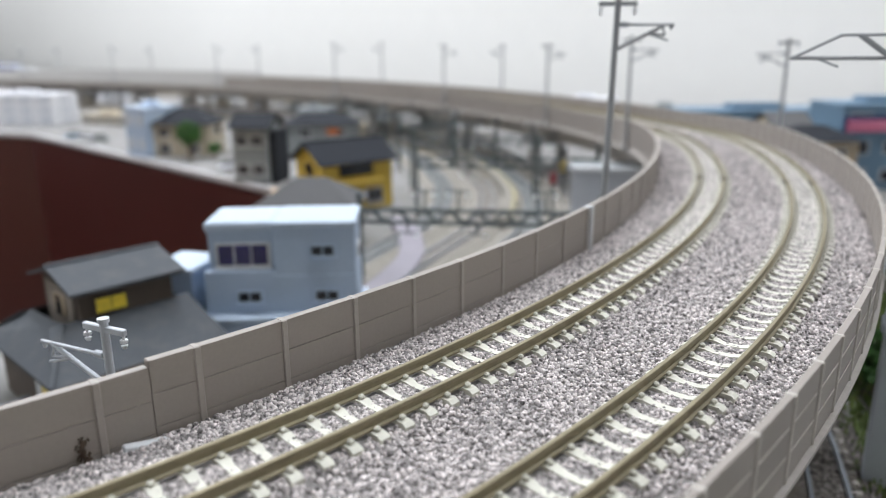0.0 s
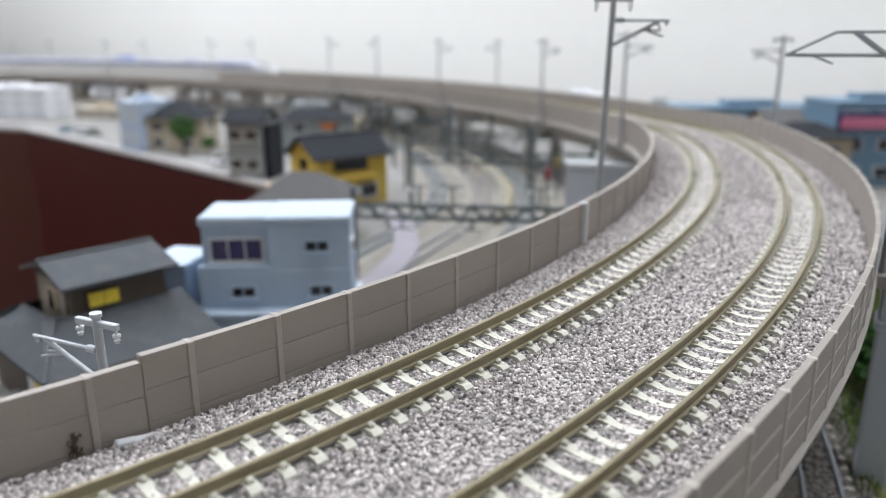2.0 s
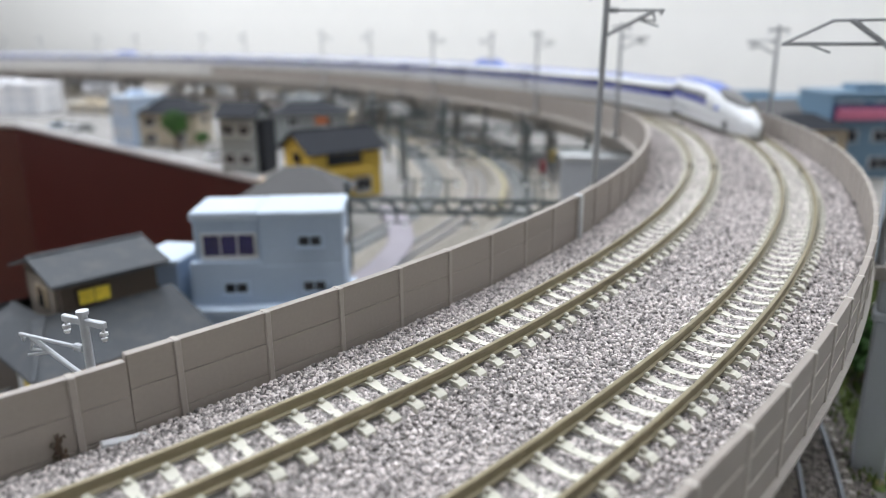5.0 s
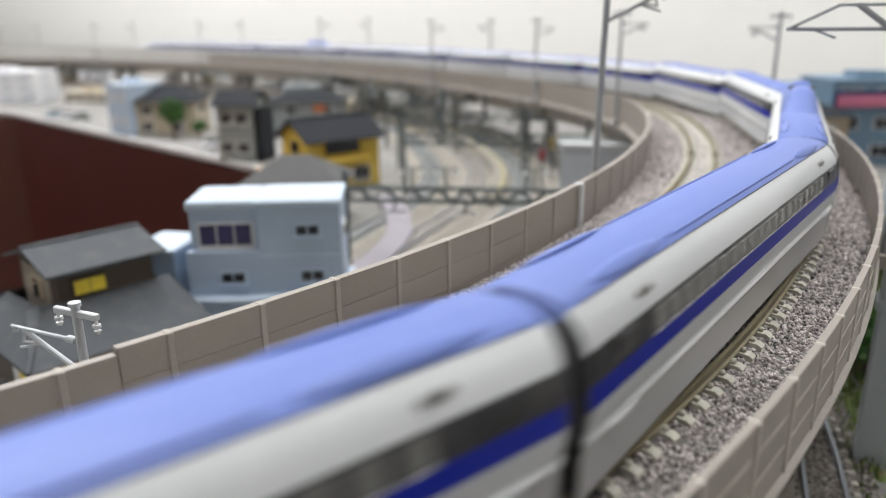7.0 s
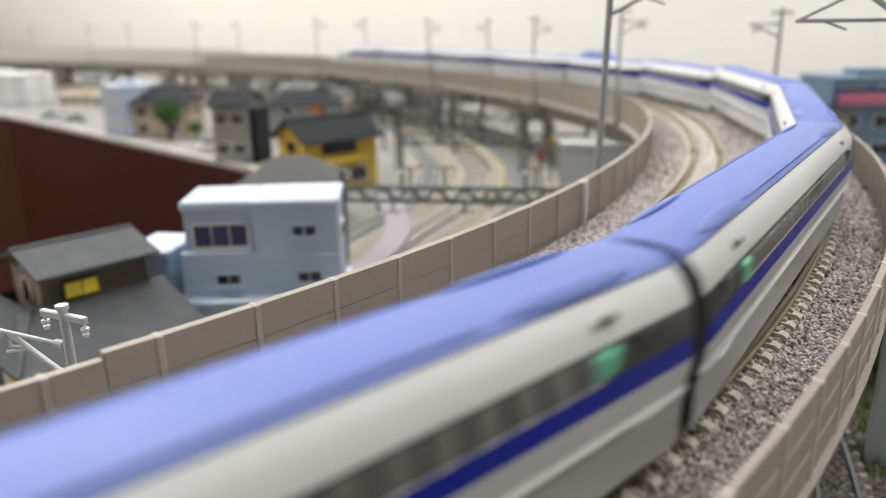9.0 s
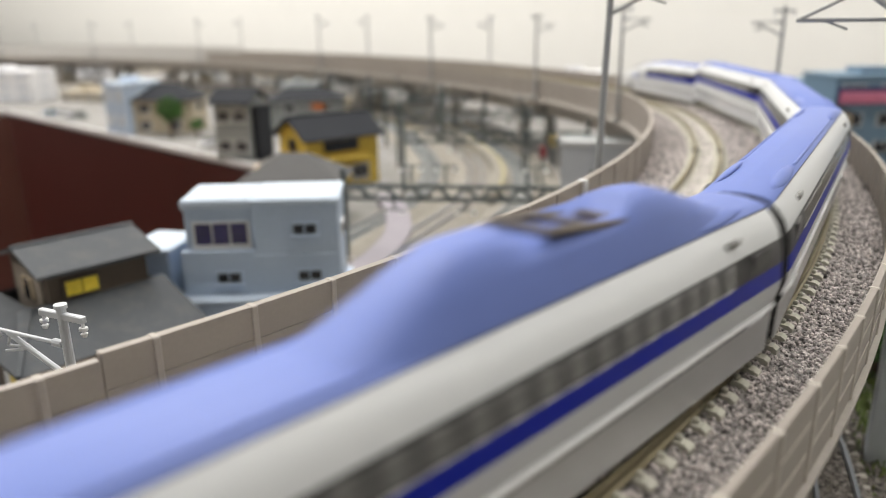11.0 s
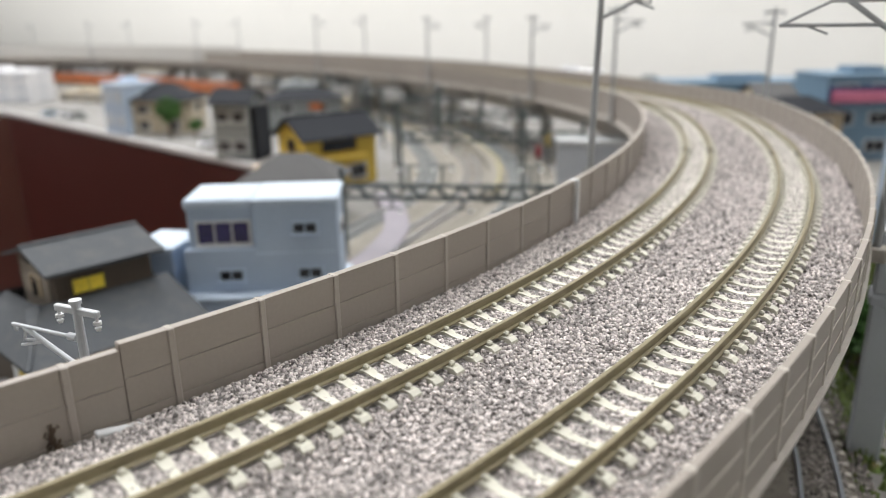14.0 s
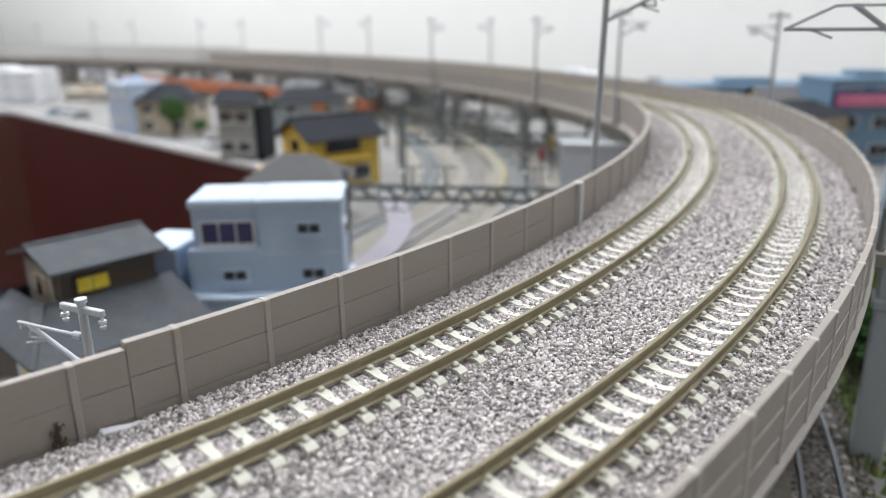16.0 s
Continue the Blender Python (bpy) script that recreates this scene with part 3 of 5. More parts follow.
def build_low_lines():
    base = smooth_line([(x, y) for x, y in LOW], 14)
    for i, o in enumerate((-0.054, -0.018, 0.018, 0.054)):
        line = []
        for k, p in enumerate(base):
            d = (base[min(k + 1, len(base) - 1)] - base[max(k - 1, 0)]).normalized()
            line.append(Vector((p.x + d.y * o, p.y - d.x * o)))
        t = empty("low_track", pose(0, 0, 0), "brown-railed lower model track on grey ballast", "railway track", "lower tracks", "structure")
        part("low_ballast", ribbon(line, [(-0.0179, 0.0005), (0.0179, 0.0005), (0.011, 0.004), (-0.011, 0.004)]), M_LOWBAL, t)
        for g in (-0.0048, 0.0048):
            part("low_rail", ribbon(line, [(g - 0.0005, 0.0038), (g + 0.0005, 0.0038), (g + 0.0005, 0.006), (g - 0.0005, 0.006)]), M_LOWRAIL, t)
        bm = bmesh.new()
        run = 0.0
        for a, b in zip(line, line[1:]):
            ln = (b - a).length
            while run < ln:
                p = a + (b - a) * run / ln
                ang = math.degrees(math.atan2(b.y - a.y, b.x - a.x))
                box(bm, -0.001, 0.001, -0.0078, 0.0078, 0.003, 0.0045, 0, pose(p.x, p.y, 0, 0, 0, ang))
                run += 0.0058
            run -= ln
        tagged(part("low_sleepers", bm, M_DECK if i % 2 else M_GREYWALL, t), kind="stuff")
    # a narrow platform with a yellow edge line between the lower tracks
    line = [p for p in base[40:78]]
    pl = empty("platform", pose(0, 0, 0), "pale narrow platform with a yellow edge line", "platform", kind="structure")
    part("platform_slab", ribbon(line, [(-0.0055, 0.0), (0.0055, 0.0), (0.0055, 0.0085), (-0.0055, 0.0085)]), M_LOWBAL, pl)
    part("edge_line", ribbon(line, [(0.0025, 0.0086), (0.0042, 0.0086), (0.0042, 0.009), (0.0025, 0.009)]), M_YELLOWLINE, pl)
    road = smooth_line([(0.385, 0.06), (0.345, 0.175), (0.305, 0.240), (0.262, 0.275), (0.215, 0.302)], 10)
    tagged(part("road", ribbon(road, [(-0.0075, 0.0005), (0.0075, 0.0005), (0.0075, 0.0062), (-0.0075, 0.0062)]), M_LANE), "pale grey lane beside the lower tracks", "road", kind="structure")
    gantry((0.308, 0.207), (0.400, 0.292), 0.0415, lamps=3)
    gantry((0.205, 0.325), (0.300, 0.415), 0.046)
    gantry((0.120, 0.385), (0.190, 0.505), 0.047)
    gantry((0.02, 0.445), (0.07, 0.590), 0.048)
    gantry((-0.10, 0.500), (-0.06, 0.66), 0.048)
    gantry((-0.24, 0.545), (-0.21, 0.70), 0.048)
    gantry((-0.40, 0.585), (-0.38, 0.74), 0.048)
    for x, y, m in ((0.285, 0.385, M_RED), (0.255, 0.43, M_YELLOW)):
        t = empty("signal", pose(x, y, 0.004), "small model railway signal post", "signal")
        part("post", rod(bmesh.new(), (0, 0, 0), (0, 0, 0.028), 0.0008, 8), M_GIRDER, t)
        part("head", boxed(-0.002, 0.002, -0.0015, 0.0015, 0.026, 0.034, 0.0004), m, t)


# ---- buildings ----
def window_set(parent, x0, x1, z0, z1, y, n, pane, frame=None, sill=True, name="window"):
    """A row of n panes in a frame on the front face y of a building, frame proud and panes sunk."""
    frame = frame or M_FRAMEW
    w = part(name, boxed(x0 - 0.0008, x1 + 0.0008, y - 0.0005, y + 0.0006, z0 - 0.0008, z1 + 0.0008, 0.0001), frame, parent)
    d = (x1 - x0) / n
    for i in range(n):
        part("pane", boxed(x0 + d * i + 0.0004, x0 + d * (i + 1) - 0.0004, y - 0.0009, y + 0.0004, z0, z1), pane, w)
    if sill:
        part("sill", boxed(x0 - 0.001, x1 + 0.001, y - 0.0016, y + 0.0004, z0 - 0.0014, z0 - 0.0007, 0.0002), frame, w)


def gable_roof(x0, x1, y0, y1, z, rise, over, thick=0.0012, ridge_inset=0.0):
    """Two sloping slabs meeting at a ridge along x."""
    bm = bmesh.new()
    ym = (y0 + y1) / 2
    pts = [(y0 - over, z - rise * over / (ym - y0)), (ym, z + rise), (y1 + over, z - rise * over / (ym - y0))]
    for (ya, za), (yb, zb) in ((pts[0], pts[1]), (pts[2], pts[1])):
        i0 = ridge_inset
        va = [bm.verts.new(c) for c in ((x0 - over, ya, za), (x1 + over, ya, za), (x1 + over - i0, yb, zb), (x0 - over + i0, yb, zb))]
        vb = [bm.verts.new((v.co.x, v.co.y, v.co.z + thick)) for v in va]
        bm.faces.new(va), bm.faces.new(vb[::-1])
        for i in range(4):
            bm.faces.new((va[i], va[(i + 1) % 4], vb[(i + 1) % 4], vb[i]))
    return bm


def gable_wall(bm, x0, x1, y0, y1, z0, z1, rise):
    ym = (y0 + y1) / 2
    ends = []
    for x in (x0, x1):
        ends.append([bm.verts.new(c) for c in ((x, y0, z0), (x, y1, z0), (x, y1, z1), (x, ym, z1 + rise), (x, y0, z1))])
    for i in range(5):
        bm.faces.new((ends[0][i], ends[0][(i + 1) % 5], ends[1][(i + 1) % 5], ends[1][i]))
    bm.faces.new(ends[0][::-1]), bm.faces.new(ends[1])
    return bm


def slab(corners, thick=0.0013):
    """A sloping four-cornered slab."""
    bm = bmesh.new()
    va = [bm.verts.new(c) for c in corners]
    vb = [bm.verts.new((v.co.x, v.co.y, v.co.z + thick)) for v in va]
    bm.faces.new(va), bm.faces.new(vb[::-1])
    for i in range(4):
        bm.faces.new((va[i], va[(i + 1) % 4], vb[(i + 1) % 4], vb[i]))
    return bm


def brown_house():
    # the front looks to +x of the layout; local x runs along the front, local -y is the front
    h = empty("house", pose(0.3639, 0.0547, 0, 0, 0, 97), "dark brown two-storey wooden house with slate-grey roofs", "house")
    part("upper_wall", gable_wall(bmesh.new(), 0.0, 0.034, 0.001, 0.034, 0.022, 0.0437, 0.0044), M_BROWN, h)
    roof = part("upper_roof", gable_roof(0.0, 0.034, 0.001, 0.034, 0.0440, 0.0049, 0.004), M_ROOF, h)
    part("ridge_cap", boxed(-0.0042, 0.0382, 0.0166, 0.0184, 0.0496, 0.0507, 0.0003), M_ROOF, roof)
    w = part("window", boxed(0.0045, 0.0165, -0.0002, 0.0014, 0.0340, 0.0402, 0.0002), M_BROWN, h)
    part("pane", boxed(0.0052, 0.0103, -0.0007, 0.001, 0.0346, 0.0396), M_YPANE, w, "yellow pane")
    part("pane", boxed(0.0107, 0.0158, -0.0007, 0.001, 0.0346, 0.0396), M_YPANE, w, "yellow pane")
    part("gable_panel", boxed(-0.0006, 0.0004, 0.006, 0.030, 0.026, 0.0425, 0.0001), M_PLASTER, h)
    g = part("window", boxed(-0.0012, 0.0003, 0.012, 0.022, 0.0318, 0.0392, 0.0002), M_TAN, h)
    part("pane", boxed(-0.0016, 0.0002, 0.0150, 0.0190, 0.0318, 0.0388), M_BLACKPANE, g)
    # ground floor, larger, with its lean-to roofs
    part("lower_wall", boxed(-0.016, 0.038, -0.017, 0.040, 0, 0.0235), M_BROWN, h)
    lr = part("lower_roof", slab([(-0.020, -0.024, 0.0205), (0.042, -0.024, 0.0205), (0.040, 0.0016, 0.0318), (-0.010, 0.0016, 0.0318)]), M_ROOF, h)
    part("lower_roof", slab([(-0.020, 0.046, 0.0205), (0.042, 0.046, 0.0205), (0.040, 0.033, 0.0300), (-0.010, 0.033, 0.0300)]), M_ROOF, h)
    part("lower_roof", slab([(-0.020, -0.024, 0.0205), (-0.020, 0.046, 0.0205), (-0.006, 0.033, 0.0300), (-0.006, 0.0016, 0.0318)]), M_ROOF, h)
    part("lower_roof", slab([(0.042, -0.024, 0.0205), (0.042, 0.046, 0.0205), (0.036, 0.033, 0.0300), (0.036, 0.0016, 0.0318)]), M_ROOF, h)
    part("eave_board", boxed(-0.020, 0.042, -0.0246, -0.0238, 0.0196, 0.0214, 0.0002), M_BROWN, lr)
    part("hip_cap", bar(bmesh.new(), (-0.020, -0.024, 0.0222), (-0.006, 0.0016, 0.0333), 0.0012), M_ROOF, lr)
    w = part("window", boxed(-0.0166, -0.0155, -0.010, 0.004, 0.006, 0.017, 0.0002), M_FRAMEW, h)
    part("pane", boxed(-0.0170, -0.0157, -0.009, -0.0035, 0.007, 0.016), M_YPANE, w)
    w = part("window", boxed(-0.012, 0.006, -0.0178, -0.0165, 0.004, 0.016, 0.0002), M_TAN, h)
    part("pane", boxed(-0.011, -0.0035, -0.0182, -0.0166, 0.005, 0.015), M_YPANE, w)
    part("pane", boxed(-0.0025, 0.005, -0.0182, -0.0166, 0.005, 0.015), M_BLACKPANE, w)


def blue_building():
    b = empty("town_building", pose(0.3575, 0.1034, 0, 0, 0, 53), "pale blue flat-roofed three-storey model building", "building")
    W, D = 0.058, 0.030
    part("ground_floor", boxed(-0.003, W + 0.002, -0.006, D, 0, 0.0200, 0.0006), M_PBLUE, b)
    part("ledge", boxed(-0.0035, W + 0.0025, -0.0065, D + 0.0005, 0.0200, 0.0217, 0.0004), M_PBLUEROOF, b)
    part("middle_wall", boxed(-0.002, W, 0.0, D, 0.018, 0.0375, 0.0004), M_PBLUE, b)
    part("upper_wall_tall", boxed(0.0255, W - 0.0002, 0.0003, D, 0.037, 0.0568, 0.0004), M_PBLUE, b)
    part("upper_wall_low", boxed(0.0, 0.0258, 0.0025, D, 0.037, 0.0552, 0.0004), M_PBLUE, b)
    part("balcony", boxed(-0.002, 0.026, 0.0, 0.003, 0.0365, 0.0395, 0.0005), M_PBLUE, b)
    part("roof_slab", boxed(0.0250, W + 0.0005, -0.0005, D + 0.0005, 0.0565, 0.0590, 0.0007), M_PBLUEROOF, b)
    part("roof_slab", boxed(-0.001, 0.0252, 0.0015, D + 0.0005, 0.0550, 0.0588, 0.0007), M_PBLUEROOF, b)
    window_set(b, 0.0035, 0.0235, 0.0415, 0.0495, 0.0024, 3, M_DKPANE)
    window_set(b, 0.0405, 0.0495, 0.0455, 0.0488, 0.0002, 2, M_BLACKPANE, M_PBLUE)
    window_set(b, 0.011, 0.0200, 0.0272, 0.0305, -0.0001, 2, M_BLACKPANE, M_PBLUE)
    window_set(b, 0.0415, 0.0505, 0.0272, 0.0305, -0.0001, 2, M_BLACKPANE, M_PBLUE)
    window_set(b, 0.010, 0.030, 0.005, 0.012, -0.0061, 3, M_BLACKPANE)
    w = part("window", boxed(W - 0.0004, W + 0.0006, 0.008, 0.020, 0.042, 0.047, 0.0001), M_FRAMEW, b)
    part("pane", boxed(W - 0.0003, W + 0.0009, 0.009, 0.019, 0.0428, 0.0462), M_BLACKPANE, w)
    s = empty("shed", pose(0.344, 0.094, 0, 0, 0, 39.5), "small pale blue flat-roofed annex", "shed")
    part("wall", boxed(-0.012, 0.006, 0.004, 0.028, 0, 0.036, 0.0004), M_PBLUE, s)
    part("roof_slab", boxed(-0.013, 0.007, 0.003, 0.029, 0.036, 0.0385, 0.0006), M_PBLUEROOF, s)


def hip_roof_house():
    h = empty("house", pose(0.205, 0.196, 0, 0, 0, 47), "low house with a mid-grey hipped roof", "house")
    part("wall", boxed(0.002, 0.060, 0.002, 0.044, 0, 0.027, 0.0004), M_PLASTER, h)
    bm = bmesh.new()
    a = [bm.verts.new(c) for c in ((-0.003, -0.003, 0.027), (0.065, -0.003, 0.027), (0.065, 0.049, 0.027), (-0.003, 0.049, 0.027))]
    r = [bm.verts.new(c) for c in ((0.022, 0.023, 0.043), (0.040, 0.023, 0.043))]
    bm.faces.new(a), bm.faces.new((a[0], a[1], r[1], r[0])), bm.faces.new((a[1], a[2], r[1])), bm.faces.new((a[2], a[3], r[0], r[1])), bm.faces.new((a[3], a[0], r[0]))
    part("hip_roof", bm, M_ROOFMID, h)
    window_set(h, 0.012, 0.024, 0.008, 0.018, 0.002, 2, M_BLACKPANE)
    window_set(h, 0.038, 0.050, 0.008, 0.018, 0.002, 2, M_BLACKPANE)


def yellow_house():
    h = empty("house", pose(0.1502, 0.278, 0, 0, 0, 87.3), "yellow two-storey house with a charcoal gable roof", "house")
    part("lower_wall", boxed(0.0, 0.062, 0.0, 0.044, 0, 0.024, 0.0004), M_YELLOW, h)
    part("upper_wall", gable_wall(bmesh.new(), 0.0, 0.062, 0.0, 0.044, 0.022, 0.0405, 0.012), M_YELLOW, h)
    part("roof", gable_roof(0.0, 0.062, 0.0, 0.044, 0.0405, 0.0125, 0.005), M_ROOFDARK, h)
    part("ridge_cap", boxed(-0.004, 0.066, 0.021, 0.023, 0.0535, 0.0552, 0.0004), M_ROOFDARK, h)
    w = part("window", boxed(0.014, 0.044, -0.0008, 0.0004, 0.028, 0.0365, 0.0002), M_ROOFDARK, h)
    part("pane", boxed(0.015, 0.043, -0.0012, 0.0003, 0.0285, 0.036), M_BLACKPANE, w)
    part("porch", boxed(0.010, 0.050, -0.008, 0.0, 0.022, 0.0245, 0.0005), M_YELLOW, h)
    g = part("window", boxed(-0.001, 0.0003, 0.016, 0.028, 0.029, 0.038, 0.0002), M_BROWN, h)
    part("pane", boxed(-0.0014, 0.0002, 0.017, 0.027, 0.030, 0.037), M_BLACKPANE, g)
    window_set(h, 0.010, 0.022, 0.006, 0.016, 0.0, 2, M_BLACKPANE)
    window_set(h, 0.038, 0.052, 0.006, 0.016, 0.0, 2, M_BLACKPANE)


def simple_house(x, y, rot, w, d, z1, rise, wall, roof, label, gable=True, floors=2):
    h = empty("house", pose(x, y, 0, 0, 0, rot), label, "house")
    if gable:
        part("wall", gable_wall(bmesh.new(), 0, w, 0, d, 0, z1, rise * 0.92), wall, h)
        part("roof", gable_roof(0, w, 0, d, z1, rise, 0.004), roof, h)
    else:
        part("wall", boxed(0, w, 0, d, 0, z1, 0.0004), wall, h)
        bm = bmesh.new()
        o, i = 0.004, d * 0.45
        a = [bm.verts.new(c) for c in ((-o, -o, z1), (w + o, -o, z1), (w + o, d + o, z1), (-o, d + o, z1))]
        r = [bm.verts.new(c) for c in ((i, d / 2, z1 + rise), (w - i, d / 2, z1 + rise))]
        bm.faces.new(a), bm.faces.new((a[0], a[1], r[1], r[0])), bm.faces.new((a[1], a[2], r[1])), bm.faces.new((a[2], a[3], r[0], r[1])), bm.faces.new((a[3], a[0], r[0]))
        part("roof", bm, roof, h)
    for f in range(floors):
        zc = z1 * (f + 0.5) / floors
        for xc in (0.27, 0.73):
            window_set(h, w * xc - 0.006, w * xc + 0.006, zc - 0.004, zc + 0.005, 0.0, 2, M_BLACKPANE)
        wd = part("window", boxed(w - 0.0003, w + 0.0006, d * 0.35, d * 0.65, zc - 0.004, zc + 0.005, 0.0001), M_FRAMEW, h)
        part("pane", boxed(w - 0.0002, w + 0.0010, d * 0.38, d * 0.62, zc - 0.0033, zc + 0.0043), M_BLACKPANE, wd)
    return h


def flat_block(x, y, rot, w, d, z1, wall, label, floors=3, bays=3, roofmat=None, name="town_building", pane=None):
    pane = pane or M_BLACKPANE
    b = empty(name, pose(x, y, 0, 0, 0, rot), label, "building")
    part("wall", boxed(0, w, 0, d, 0, z1, 0.0006), wall, b)
    part("roof_slab", boxed(-0.001, w + 0.001, -0.001, d + 0.001, z1, z1 + 0.0025, 0.0006), roofmat or wall, b)
    part("parapet", boxed(w * 0.3, w * 0.6, d * 0.3, d * 0.7, z1 + 0.002, z1 + 0.008, 0.0006), wall, b)
    for f in range(floors):
        zc = z1 * (f + 0.55) / floors
        for k in range(bays):
            xc = w * (k + 0.5) / bays
            window_set(b, xc - w / bays * 0.28, xc + w / bays * 0.28, zc - z1 / floors * 0.2, zc + z1 / floors * 0.2, 0.0, 2, pane, sill=False)
        wd = part("window", boxed(w - 0.0003, w + 0.0006, d * 0.35, d * 0.65, zc - 0.003, zc + 0.003, 0.0001), M_FRAMEW, b)
        part("pane", boxed(w - 0.0002, w + 0.0010, d * 0.38, d * 0.62, zc - 0.0025, zc + 0.0025), pane, wd)
    return b


def tree(x, y, h, r, seed, label="small green model tree with clumped foliage"):
    rng = random.Random(seed)
    t = empty("tree", pose(x, y, 0), label, "tree")
    bm = bmesh.new()
    rod(bm, (0, 0, 0), (0, 0, h * 0.6), r * 0.14, 8, r * 0.07)
    for i in range(5):
        a = i * 1.26 + rng.random()
        rod(bm, (0, 0, h * (0.3 + 0.06 * i)), (r * 0.6 * math.cos(a), r * 0.6 * math.sin(a), h * (0.55 + 0.07 * i)), r * 0.06, 6, r * 0.03)
    part("trunk", bm, M_TRUNK, t)
    bm = bmesh.new()
    for i in range(420):
        u = Vector((rng.gauss(0, 1), rng.gauss(0, 1), rng.gauss(0, 1))).normalized()
        k = rng.uniform(0.45, 1.0) * (0.8 + 0.35 * noise.noise(u * 2.3 + Vector((seed, 0, 0))))
        c = Vector((u.x * r * k, u.y * r * k, h * 0.66 + u.z * h * 0.36 * k))
        s = r * rng.uniform(0.09, 0.2)
        m = Matrix.Translation(c) @ Euler((rng.random() * 6, rng.random() * 6, rng.random() * 6)).to_matrix().to_4x4() @ Matrix.Diagonal((s, s * 0.8, s * 0.35, 1))
        bmesh.ops.create_icosphere(bm, subdivisions=1, radius=1, matrix=m) if i % 6 == 0 else bmesh.ops.create_cone(bm, segments=4, radius1=1, radius2=0, depth=1.2, cap_ends=True, matrix=m)
    part("crown", bm, M_LEAF, t)


def tunnel_building():
    b = empty("portal_building", pose(0.318, 0.375, 0, 0, 0, 38), "blue-grey building with arched openings beside the viaduct", "building")
    part("wall", boxed(-0.006, 0.066, 0, 0.03, 0, 0.044, 0.0005), M_STONEGREY, b)
    part("cornice", boxed(-0.007, 0.067, -0.0012, 0.0035, 0.044, 0.047, 0.0005), M_FRAMEW, b)
    part("roof_slab", boxed(-0.007, 0.067, 0.0036, 0.031, 0.0435, 0.0455, 0.0004), M_GREYWALL, b)
    for xc in (0.031, 0.054):
        bm = bmesh.new()
        pts = [(xc - 0.008, 0.010)] + [(xc - 0.008 * math.cos(math.pi * k / 10), 0.026 + 0.008 * math.sin(math.pi * k / 10)) for k in range(11)] + [(xc + 0.008, 0.010)]
        va = [bm.verts.new((x, -0.0008, z)) for x, z in pts]
        vb = [bm.verts.new((x, 0.002, z)) for x, z in pts]
        bm.faces.new(va), bm.faces.new(vb[::-1])
        for i in range(len(pts)):
            bm.faces.new((va[i], va[(i + 1) % len(pts)], vb[(i + 1) % len(pts)], vb[i]))
        a = part("arch_opening", bm, M_GREYWALL, b)
        part("pane", boxed(xc - 0.006, xc + 0.006, -0.0012, 0.001, 0.012, 0.026), M_BLACKPANE, a)


